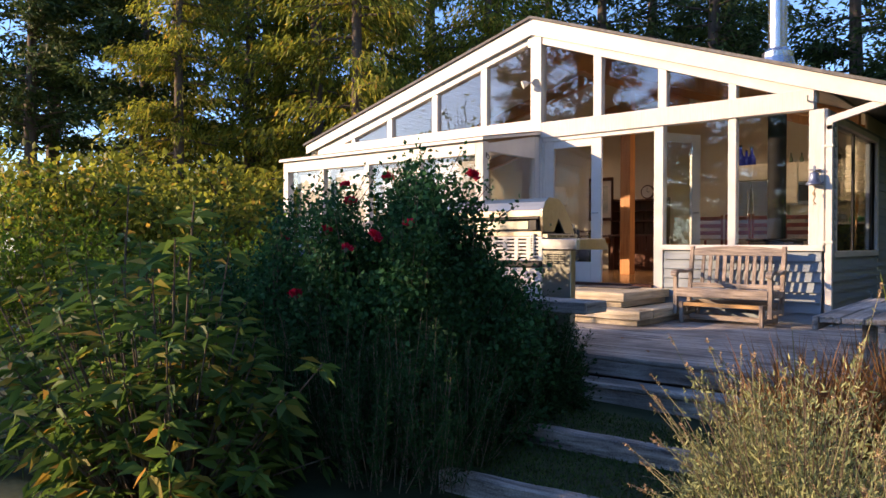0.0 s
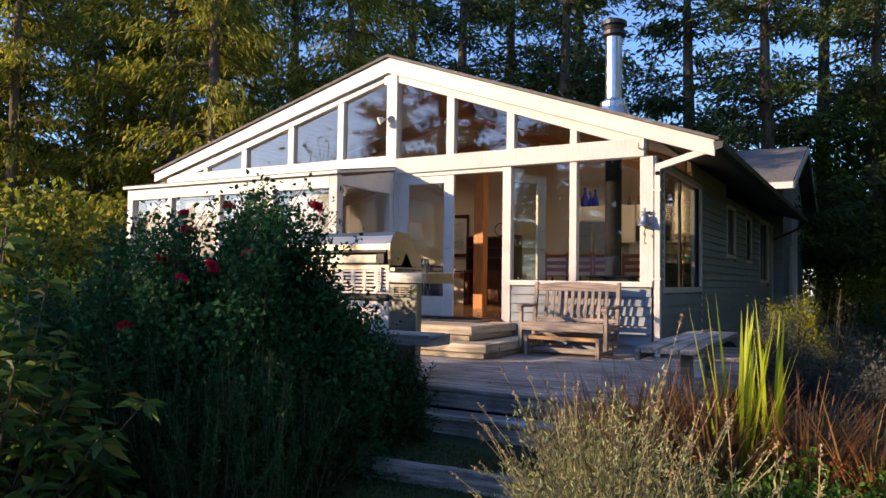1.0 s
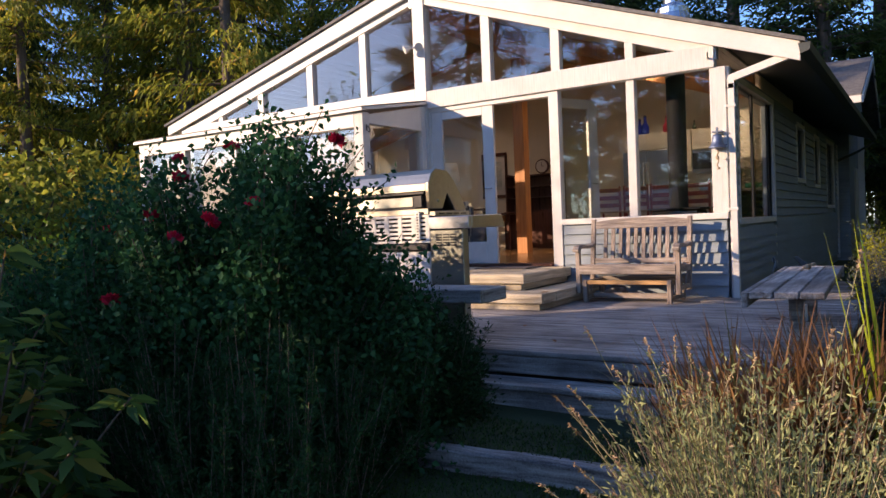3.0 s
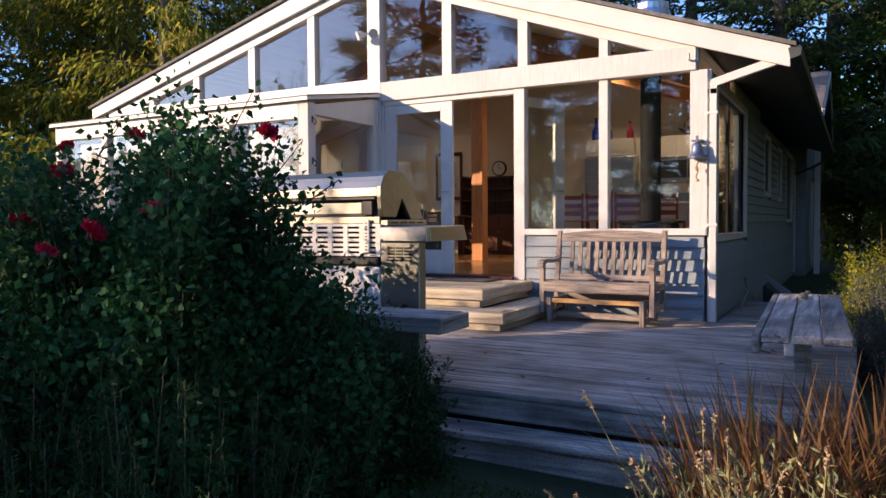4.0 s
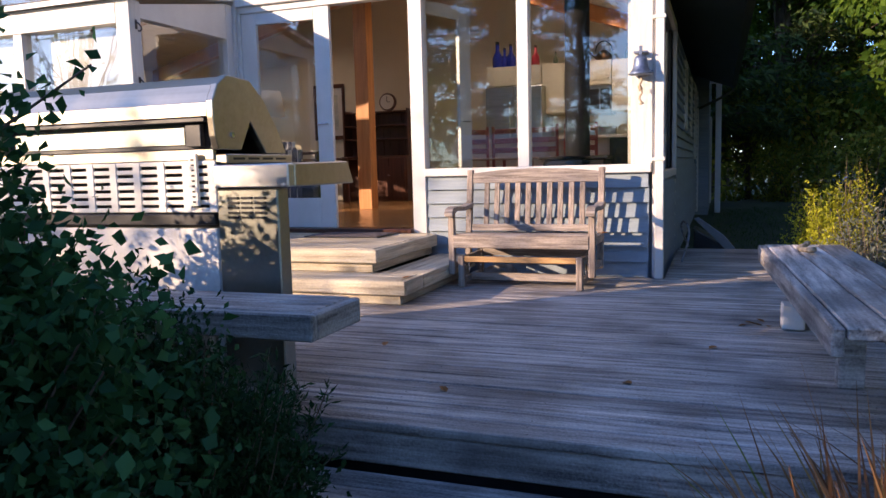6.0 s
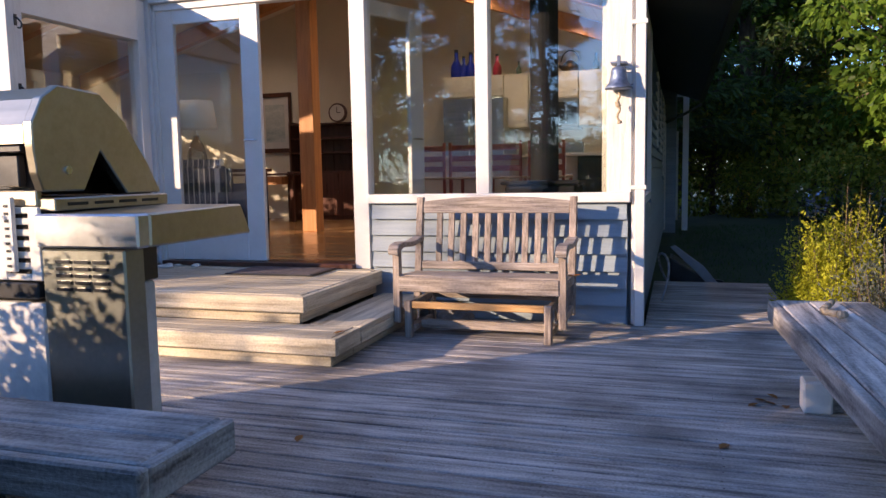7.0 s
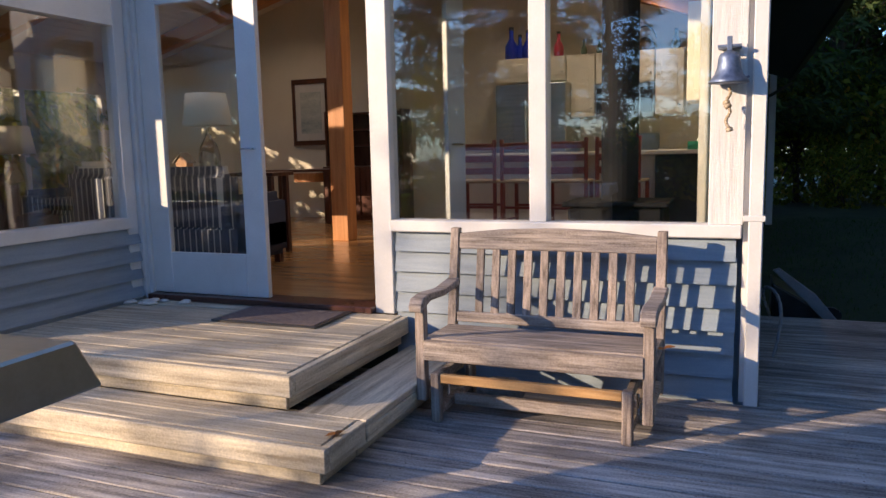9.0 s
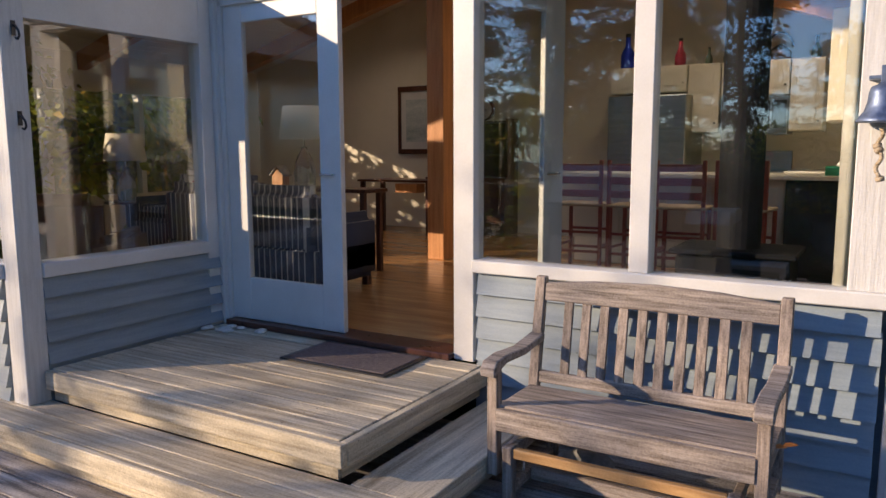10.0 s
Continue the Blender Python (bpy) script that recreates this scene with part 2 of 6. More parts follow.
FLOORWOOD = surface("varnished_floor", (0.30, 0.15, 0.06), (0.46, 0.26, 0.11), streak=(1.5, 14, 1), rough=0.22, bump=0.05)
DARKWOOD = surface("dark_cherry_wood", (0.05, 0.02, 0.013), (0.12, 0.045, 0.03), streak=(20, 20, 2), rough=0.3, bump=0.08)
REDWOOD = surface("red_stained_wood", (0.20, 0.035, 0.025), (0.34, 0.07, 0.045), streak=(20, 20, 3), rough=0.35, bump=0.06)
CABINET = surface("cream_cabinet", (0.72, 0.67, 0.54), (0.78, 0.73, 0.61), (1, 1, 1), 0.4, bump=0.03)

# ---- house: gable wall ----
DECK_Z, LAND_Z = 0.0, 0.36
FLOOR_Z = 0.40
RIDGE_X, RIDGE_Z = -4.10, 4.39
RIGHT_X, RIGHT_Z = 0.76, 2.69
LEFT_X, LEFT_Z = -9.50, 2.91
HOUSE_Y, EAVE_Y = 11.7, 12.2


def roof_z(x):
    if x > RIDGE_X:
        return RIDGE_Z - (x - RIDGE_X) * (RIDGE_Z - RIGHT_Z) / (RIGHT_X - RIDGE_X)
    return RIDGE_Z - (RIDGE_X - x) * (RIDGE_Z - LEFT_Z) / (RIDGE_X - LEFT_X)


gable = thing("wall_south", (0, 0, 0), "white painted timber gable frame filled with glass", "wall", kind="structure")


def upright(x0, x1, z0, top=None, y0=0.0, y1=0.11, mat=WHITE, name="mullion"):
    """A post or mullion; where no top is given it runs up to the slope."""
    if top is None:
        a, b = roof_z(x0) - 0.2, roof_z(x1) - 0.2
        pts = [(x0, z0), (x1, z0), (x1, b)] + ([(RIDGE_X, RIDGE_Z - 0.2)] if x0 < RIDGE_X < x1 else []) + [(x0, a)]
        return part(name, prism(pts, "y", y0, y1, 0.004), mat, gable)
    return part(name, box(x0, x1, y0, y1, z0, top, 0.004), mat, gable)


BEAM0, BEAM1 = 2.56, 2.80
upright(-4.14, -3.95, LAND_Z, None, -0.03, 0.12, name="post")
for a, b in ((-3.07, -2.94), (-2.08, -1.96), (-1.13, -1.03)):
    upright(a, b, BEAM1)
for a, b in ((-5.13, -5.01), (-6.19, -6.07), (-7.28, -7.16), (-8.24, -8.14)):
    upright(a, b, 2.86)
upright(-2.13, -2.0, LAND_Z, BEAM0, -0.005, 0.115, name="jamb")
upright(-1.13, -1.03, 0.95, BEAM0)
upright(-0.17, 0.0, 0.95, BEAM0, -0.012, 0.108, ROUGH_WHITE, "post")
upright(-3.95, -3.915, LAND_Z, BEAM0, 0.0, 0.11, name="jamb")
part("beam", box(-4.14 + 0.195, -0.11, -0.035, 0.10, BEAM0, BEAM1, 0.006), ROUGH_WHITE, gable)
part("beam", box(-9.2, -4.145, -0.02, 0.10, 2.64, 2.86, 0.006), WHITE, gable)
part("sill", box(-2.0, -0.005, -0.035, 0.10, 0.88, 0.95, 0.006), WHITE, gable)
part("door_head", box(-3.94, -2.13, 0.0, 0.10, 2.50, BEAM0, 0.004), WHITE, gable)
# frieze boards under the slope
for x0, x1 in ((RIDGE_X, RIGHT_X - 0.85), (LEFT_X + 0.6, RIDGE_X)):
    pts = [(x0, roof_z(x0) - 0.34), (x1, roof_z(x1) - 0.34), (x1, roof_z(x1) - 0.19), (x0, roof_z(x0) - 0.19)]
    part("frieze", prism(pts, "y", -0.012, 0.1, 0.003), WHITE, gable)
# stud wall under the big window
part("backing", box(-2.0, -0.12, 0.03, 0.12, -0.15, 0.88, 0), SIDING, gable)


def board(parent, x0, x1, z, lap=0.125, axis="x", face=0.0, out=-1):
    """One lapped clapboard, thicker at its lower edge."""
    lo, hi = z, z + lap + 0.018
    if axis == "x":
        pts = [(face + out * 0.048, lo + 0.004), (face + out * 0.012, hi), (face - out * 0.004, hi), (face - out * 0.004, lo)]
        bm = prism(pts, "x", x0, x1)
    else:
        pts = [(face + out * 0.048, lo + 0.004), (face + out * 0.012, hi), (face - out * 0.004, hi), (face - out * 0.004, lo)]
        bm = prism(pts, "y", x0, x1)
    return part("clapboard", bm, SIDING, parent)


for k in range(8):
    z = 0.88 - 0.125 * (k + 1)
    board(gable, -1.985 + random.uniform(0, 0.01), -0.02 - random.uniform(0, 0.015), z, face=0.03 if k < 7 else 0.03)

windows = []


def glazed(number, outline, y, label, axis="y", kind="structure"):
    w = thing("window_%d" % number, (0, 0, 0), label, "window", kind=kind)
    p = part("pane", prism(outline, axis, y, y + 0.006), GLASS, w, "clear glass pane")
    p.visible_shadow = False
    return w


count = 1
for x0, x1 in ((-2.0, -1.13), (-1.03, -0.17)):
    glazed(count, [(x0, 0.95), (x1, 0.95), (x1, BEAM0), (x0, BEAM0)], 0.055, "tall fixed window in a white frame above the garden bench")
    count += 1
edges = [(-3.95, -3.07), (-2.94, -2.08), (-1.96, -1.13), (-1.03, -0.3)]
for x0, x1 in edges:
    top0, top1 = roof_z(x0) - 0.33, roof_z(x1) - 0.33
    pts = [(x0, BEAM1), (x1, BEAM1), (x1, max(top1, BEAM1 + 0.01)), (x0, top0)]
    glazed(count, pts, 0.055, "sloping clerestory window under the gable")
    count += 1
for x0, x1 in ((-5.01, -4.14), (-6.07, -5.13), (-7.16, -6.19), (-8.14, -7.28)):
    top0, top1 = roof_z(x0) - 0.33, roof_z(x1) - 0.33
    glazed(count, [(x0, 2.86), (x1, 2.86), (x1, top1), (x0, max(top0, 2.87))], 0.055, "sloping clerestory window under the gable")
    count += 1

# french door: a closed leaf, and its twin swung inwards
door = thing("door_1", (-3.915, 0.02, LAND_Z + 0.045), "white french door leaf with one tall glass pane, closed", "door", kind="structure")


def door_leaf(parent, w=0.97, h=2.10):
    b0, s = 0.29, 0.165
    part("stile", box(0, s, 0, 0.045, 0, h), WHITE, parent)
    part("stile", box(w - s, w, 0, 0.045, 0, h), WHITE, parent)
    part("rail", box(s, w - s, 0.001, 0.044, 0, b0), WHITE, parent)
    part("rail", box(s, w - s, 0.001, 0.044, h - 0.12, h), WHITE, parent)
    p = part("pane", box(s, w - s, 0.018, 0.024, b0, h - 0.12, 0), GLASS, parent, "clear glass pane")
    p.visible_shadow = False
    for side in (-0.02, 0.065):
        bm = rod(bmesh.new(), (w - 0.05, 0.02, 1.0), (w - 0.05, side, 1.0), 0.008)
        rod(bm, (w - 0.05, side, 1.0), (w - 0.15, side, 1.0), 0.007)
        part("handle", bm, ALU, parent, "small metal lever handle")


door_leaf(door)
door2 = thing("door_2", (-2.14, 0.10, LAND_Z + 0.045), "white french door leaf swung open into the room", "door", kind="structure", turn=66)
door_leaf(door2, 0.8)
solo("threshold", box(-3.92, -2.13, -0.06, 0.16, LAND_Z + 0.003, LAND_Z + 0.042, 0.006), DARKWOOD, "dark worn wooden door threshold", "threshold", kind="structure")

# barge boards
barge = thing("trim_barge", (0, 0, 0), "wide white barge boards along the gable", "trim", kind="structure")
for x0, x1, d0, d1 in ((RIDGE_X, RIGHT_X, 0.24, 0.20), (LEFT_X, RIDGE_X, 0.17, 0.24)):
    pts = [(x0, roof_z(x0) - d0), (x1, roof_z(x1) - d1), (x1, roof_z(x1)), (x0, roof_z(x0))]
    part("barge_board", prism(pts, "y", -0.075, -0.03, 0.004), WHITE, barge)
part("block", box(-4.19, -3.99, -0.028, 0.02, 3.98, 4.19, 0.004), DARK_STEEL, barge, "grey metal bracket")
part("hook", pipe_along([(-0.17, -0.04, 2.66), (-0.17, -0.09, 2.66), (-0.17, -0.1, 2.72)], 0.012), DARK_STEEL, barge, "small grey hook")

# roof
roof = thing("roof", (0, 0, 0), "low pitched roof of dark grey shingles", "roof", kind="structure")
for x0, x1, nm in ((RIDGE_X, RIGHT_X + 0.05, "slope"), (LEFT_X - 0.05, RIDGE_X, "slope")):
    pts = [(x0, roof_z(x0) + 0.005), (x1, roof_z(x1) + 0.005), (x1, roof_z(x1) + 0.045), (x0, roof_z(x0) + 0.045)]
    part(nm, prism(pts, "y", -0.11, EAVE_Y), SHINGLE, roof)
    pts = [(x0 + 0.03, roof_z(x0 + 0.03) - 0.09), (x1 - 0.03, roof_z(x1 - 0.03) - 0.09), (x1 - 0.03, roof_z(x1 - 0.03) + 0.003), (x0 + 0.03, roof_z(x0 + 0.03) + 0.003)]
    # right underside takes the dark trim colour to stand in for eave shade
    part("soffit", prism(pts, "y", -0.028, EAVE_Y - 0.02), DARK_TRIM_EAVE_SHADE if x0 == RIDGE_X else CEIL, roof)
gut = [(RIGHT_X - 0.02, RIGHT_Z - 0.02), (RIGHT_X + 0.10, RIGHT_Z - 0.02), (RIGHT_X + 0.09, RIGHT_Z - 0.10), (RIGHT_X, RIGHT_Z - 0.13)]
solo("gutter", prism(gut, "y", -0.08, EAVE_Y + 0.03), DARK_TRIM_EAVE_SHADE, "dark metal roof gutter along the eave", "gutter", kind="structure")

spout = thing("downspout", (0.06, -0.01, 0), "white painted square downpipe at the house corner", "downpipe", kind="structure")
part("pipe", box(-0.035, 0.035, -0.03, 0.03, 0.0, 2.36, 0.006), WHITE, spout)
part("elbow", prism([(-0.035, 2.30), (0.035, 2.30), (0.035, 2.38), (0.62, 2.54), (0.68, 2.60), (0.60, 2.62), (-0.02, 2.45), (-0.035, 2.40)], "y", -0.03, 0.03, 0.004), WHITE, spout)
for z in (0.97, 2.1):
    part("strap", box(-0.06, 0.045, -0.034, 0.034, z, z + 0.03, 0.003), WHITE, spout)

# side wall, with its openings
side = thing("wall_east", (0, 0, 0), "shaded grey-blue clapboard side wall", "wall", kind="structure")
holes = [(0.42, 2.74, 0.88, 2.44), (5.06, 5.94, 1.50, 2.36), (7.36, 8.08, 1.46, 2.34), (9.42, 10.88, 1.06, 2.42)]
ys = [0.14] + [v for h in holes for v in h[:2]] + [HOUSE_Y]
for a, b in zip(ys, ys[1:]):
    h = [q for q in holes if q[0] == a]
    if h:
        part("wall_panel", box(-0.12, 0.0, a, b, -0.3, h[0][2], 0), SIDING, side)
        part("wall_panel", box(-0.12, 0.0, a, b, h[0][3], 2.58, 0), SIDING, side)
    else:
        part("wall_panel", box(-0.12, 0.0, a, b, -0.3, 2.58, 0), SIDING, side)
for k in range(21):
    z = -0.12 + 0.125 * k
    cuts = [(0.14, HOUSE_Y)]
    for y0, y1, z0, z1 in holes:
        if z + 0.125 > z0 - 0.06 and z < z1 + 0.06:
            cuts = [c for a, b in cuts for c in ((a, min(b, y0 - 0.07)), (max(a, y1 + 0.07), b)) if c[1] - c[0] > 0.02]
    for a, b in cuts:
        board(side, a, b, z, axis="y", face=0.004, out=1)
part("corner_board", box(0.0, 0.03, 0.02, 0.13, 0.0, 2.56, 0.003), WHITE, side)
for y0, y1, z0, z1 in holes:
    w = glazed(count, [(y0, z0), (y1, z0), (y1, z1), (y0, z1)], -0.04, "sliding side window in a white frame" if y1 < 3 else "small window in the side wall", "x")
    count += 1
    t = 0.075
    for a, b, c, d in ((y0 - t, y1 + t, z0 - t, z0), (y0 - t, y1 + t, z1, z1 + t), (y0 - t, y0, z0, z1), (y1, y1 + t, z0, z1)):
        part("window_frame", box(-0.03, 0.045, a, b, c, d, 0.004), WHITE, w)
    if y1 < 3:
        part("window_frame", box(-0.05, -0.02, (y0 + y1) / 2 - 0.04, (y0 + y1) / 2 + 0.04, z0, z1, 0.004), BLACK, w, "dark sash rail")
        part("window_frame", box(-0.05, -0.02, y1 - 0.07, y1, z0, z1, 0.004), BLACK, w, "dark sash rail")
        part("trim", box(0.0, 0.035, y1 + 0.075, y1 + 0.115, -0.1, z0, 0.003), WHITE, w)

# far wing with its own cross gable
part("corner_board", box(0.0, 0.05, HOUSE_Y - 0.10, HOUSE_Y + 0.02, -0.2, 2.5, 0.003), WHITE, side)
wing = thing("house_wing", (0, 0, 0), "rear wing with a grey shingled cross gable and white trim", "house wing", kind="structure")
part("wall", box(-3.5, 0.28, HOUSE_Y + 0.22, 17.6, -0.3, 3.45, 0), SIDING, wing)
pk, e0, e1 = (14.9, 5.00), (10.45, 3.44), (18.4, 3.30)
part("gable_wall", prism([(12.0, 3.4), (17.6, 3.4), (14.9, 4.9)], "x", 0.20, 0.29), SIDING, wing)
for (a, az), (b, bz) in ((e0, pk), (pk, e1)):
    part("roof_slope", prism([(a, az), (b, bz), (b, bz + 0.07), (a, az + 0.07)], "x", -4.6, 0.66), SHINGLE, wing, "grey shingle slope")
    part("barge_board", prism([(a, az - 0.13), (b, bz - 0.13), (b, bz + 0.03), (a, az + 0.03)], "x", 0.663, 0.70), WHITE, wing)
part("fascia", box(-4.6, 0.66, 10.41, 10.445, 3.31, 3.47, 0), WHITE, wing)
for k in range(27):
    board(wing, -0.3, 0.27, -0.1 + 0.13 * k, lap=0.13, face=HOUSE_Y + 0.216)
wv = part("window", box(-0.32, 0.12, HOUSE_Y + 0.15, HOUSE_Y + 0.165, 2.95, 3.28, 0.003), BLACK, wing, "small dark window over the main roof")
for x in (0.02, 0.42):
    part("porch_post", box(x, x + 0.13, 12.6, 12.73, -0.3, 2.75, 0.004), WHITE, wing, "white porch post")
part("porch_beam", box(0.0, 0.60, 12.58, 12.75, 2.75, 2.93, 0.004), WHITE, wing)
part("door", box(0.285, 0.33, 13.2, 14.1, -0.1, 2.0), WHITE, wing, "pale blue-white door")
sp = thing("downspout", (0, 0, 0), "white painted downpipe at the rear of the eave", "downpipe", kind="structure")
part("pipe", box(0.012, 0.07, HOUSE_Y - 0.18, HOUSE_Y - 0.11, -0.2, 2.12, 0.005), WHITE, sp)
part("elbow", pipe_along([(0.04, HOUSE_Y - 0.145, 2.10), (0.45, HOUSE_Y + 0.1, 2.30), (0.80, EAVE_Y - 0.1, 2.52)], 0.03), DARK_TRIM_EAVE_SHADE, sp, "dark elbow under the eave")

# flue
flue = thing("chimney", (-0.70, 0.55, 3.16), "shiny galvanised metal stove flue with a black cap", "chimney", kind="structure")
part("flashing", lathe([(0.24, 0.0), (0.23, 0.10), (0.17, 0.26), (0.16, 0.26)], 20), ALU, flue, smooth=False)
part("collar", lathe([(0.19, 0.20), (0.19, 0.27), (0.12, 0.33)], 20), ALU, flue)
part("pipe", lathe([(0.115, 0.25), (0.115, 1.22)], 24), ALU, flue, smooth=False)
part("cap", lathe([(0.15, 1.20), (0.17, 1.22), (0.17, 1.27), (0.14, 1.30), (0.15, 1.34), (0.18, 1.36), (0.18, 1.41), (0.13, 1.44)], 20), BLACK, flue, "black metal rain cap")

# ---- sun room that juts out beside the door ----
SR_X, SR_L, SR_Y = -3.99, -8.45, -1.42
sunroom = thing("sun_room", (0, 0, 0), "jutting white framed sun room with a shed roof", "sun room", kind="structure")
part("wall_low", box(SR_X - 0.10, SR_X - 0.02, SR_Y + 0.12, 0.0, -0.15, 0.88, 0), SIDING, sunroom)
part("wall_low", box(SR_L, SR_X - 0.02, SR_Y + 0.03, SR_Y + 0.10, -0.15, 0.88, 0), SIDING, sunroom)
part("wall_low", box(SR_L + 0.02, SR_L + 0.10, SR_Y + 0.11, 0.0, -0.15, 0.88, 0), SIDING, sunroom)
for k in range(7):
    z = 0.88 - 0.125 * (k + 1)
    board(sunroom, SR_Y + 0.13, -0.035, z, axis="y", face=SR_X - 0.02, out=1)
    board(sunroom, SR_L, SR_X - 0.17, z, axis="x", face=SR_Y + 0.03, out=-1)
part("corner_post", box(SR_X - 0.13, SR_X + 0.012, SR_Y, SR_Y + 0.13, -0.1, 2.38, 0.004), ROUGH_WHITE, sunroom)
part("corner_post", box(SR_L, SR_L + 0.13, SR_Y, SR_Y + 0.13, -0.1, 2.40, 0.004), WHITE, sunroom)
part("end_post", box(SR_X - 0.10, SR_X + 0.01, -0.13, -0.032, LAND_Z, 2.58, 0.004), WHITE, sunroom)
part("sill", box(SR_X - 0.12, SR_X + 0.03, SR_Y + 0.13, -0.13, 0.87, 0.95, 0.005), WHITE, sunroom)
part("sill", box(SR_L + 0.13, SR_X - 0.13, SR_Y - 0.02, SR_Y + 0.12, 0.87, 0.95, 0.005), WHITE, sunroom)
part("head", box(SR_L + 0.13, SR_X - 0.13, SR_Y, SR_Y + 0.12, 2.20, 2.39, 0.005), WHITE, sunroom)
part("head", prism([(SR_Y + 0.13, 2.25), (-0.13, 2.25), (-0.13, 2.58), (SR_Y + 0.13, 2.36)], "x", SR_X - 0.10, SR_X + 0.005), WHITE, sunroom)
part("roof_slab", prism([(SR_Y - 0.06, 2.385), (-0.04, 2.62), (-0.04, 2.655), (SR_Y - 0.06, 2.425)], "x", SR_L - 0.05, SR_X + 0.05), WHITE, sunroom)
part("roof_cover", prism([(SR_Y - 0.05, 2.43), (-0.05, 2.66), (-0.05, 2.675), (SR_Y - 0.05, 2.442)], "x", SR_L - 0.04, SR_X + 0.04), SHINGLE, sunroom)
muls = [SR_L + 0.13, -7.42, -6.32, -5.22, SR_X - 0.13]
for i, (a, b) in enumerate(zip(muls, muls[1:])):
    if i:
        part("mullion", box(a - 0.05, a + 0.05, SR_Y + 0.01, SR_Y + 0.11, 0.95, 2.20, 0.004), WHITE, sunroom)
    w = glazed(count, [(a + 0.05, 0.95), (b - 0.05, 0.95), (b - 0.05, 2.2), (a + 0.05, 2.2)], SR_Y + 0.06, "sun room window reflecting the garden")
    count += 1
w = glazed(count, [(SR_Y + 0.13, 0.95), (-0.13, 0.95), (-0.13, 2.25), (SR_Y + 0.13, 2.25)], SR_X - 0.05, "sun room end window beside the door", "x")
count += 1
w = glazed(count, [(SR_Y + 0.13, 0.95), (-0.03, 0.95), (-0.03, 2.3), (SR_Y + 0.13, 2.3)], SR_L + 0.05, "sun room far end window", "x")
for z in (1.72, 2.18):
    hk = thing("coat_hook", (SR_X + 0.013, SR_Y + 0.07, z), "small black iron hook on the white post", "hook", "hooks on the post")
    part("hook_stem", pipe_along([(0, 0, 0.02), (0.02, 0, 0.02), (0.05, 0, -0.01), (0.055, 0, -0.035), (0.04, 0, -0.05), (0.02, 0, -0.045)], 0.006), BLACK, hk)
    part("plate", box(0.0, 0.006, -0.012, 0.012, -0.03, 0.045, 0.001), BLACK, hk)

# floodlight on the ridge post
fl = thing("floodlight", (-4.06, -0.035, 3.42), "twin white outdoor floodlight on the ridge post", "outdoor light")
part("base", lathe([(0.045, 0), (0.045, 0.02), (0.03, 0.03)], 12), WHITE, fl)
for s in (-1, 1):
    bm = rod(bmesh.new(), (0, -0.03, 0.0), (s * 0.07, -0.1, -0.01), 0.012)
    rod(bm, (s * 0.07, -0.1, -0.01), (s * 0.12, -0.15, -0.04), 0.035, 0.06, 12)
    part("lamp_head", bm, WHITE, fl)

# ---- deck ----
deck = thing("deck", (0, 0, 0), "weathered grey timber deck", "deck", kind="structure")
DECK_L, DECK_R, DECK_F = -4.6, 1.34, -3.87
# solid black fill under the boards, painting the shade in their gaps
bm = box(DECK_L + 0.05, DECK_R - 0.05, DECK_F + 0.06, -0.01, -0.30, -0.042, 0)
part("deck_gap_shade", bm, BLACK, deck, "solid black fill standing in for the shade under the boards")
PITCH, BW = 0.1425, 0.132
n = int((0 - DECK_F) / PITCH) + 1
proto = {}
for ln in (DECK_R - DECK_L,):
    proto[ln] = mesh_from(box(-ln / 2, ln / 2, -BW / 2, BW / 2, -0.036, 0.0, 0.004), "deck_board", DECK)


def deck_board(parent, x0, x1, y, z, w=BW, name="deck_board", material=DECK):
    key = (round(x1 - x0, 3), w, material.name)
    if key not in proto:
        proto[key] = mesh_from(box(-key[0] / 2, key[0] / 2, -w / 2, w / 2, -0.036, 0.0, 0.004), name, material)
    ob = part(name, proto[key], material, parent)
    ob.location = ((x0 + x1) / 2, y, z + random.uniform(-0.002, 0.002))
    ob.rotation_euler = (random.uniform(-0.006, 0.006), 0, random.uniform(-0.0006, 0.0006))
    return ob


for i in range(n + 1):
    y = DECK_F + 0.07 + i * PITCH
    if y > -0.03:
        continue
    deck_board(deck, DECK_L, DECK_R, y, 0.0)
for i in range(16):
    deck_board(deck, 0.10, 1.15, 0.05 + i * PITCH, 0.0)
part("deck_gap_shade", box(0.14, 1.1, 0.0, 2.2, -0.3, -0.042, 0), BLACK, deck)
part("fascia", box(DECK_L, DECK_R, DECK_F + 0.016, DECK_F + 0.052, -0.172, -0.04, 0.006), DECK, deck)

# garden steps below the deck
gsteps = thing("garden_steps", (0, 0, 0), "weathered timber steps from the lawn to the deck", "steps", kind="structure")
for i in range(2):
    deck_board(gsteps, -1.6, 1.34, DECK_F - 0.115 - i * 0.142, -0.175, name="tread_board")
part("riser", box(-1.6, 1.34, DECK_F - 0.30, DECK_F - 0.265, -0.36, -0.215, 0.005), DECK, gsteps)
# black block below the treads in place of the shade there
part("step_gap_shade", box(-1.58, 1.22, DECK_F - 0.26, DECK_F - 0.05, -0.40, -0.216, 0), BLACK, gsteps)


# porch steps at the door
porch = thing("porch_steps", (0, 0, 0), "two broad weathered timber steps up to the door", "steps", kind="structure")


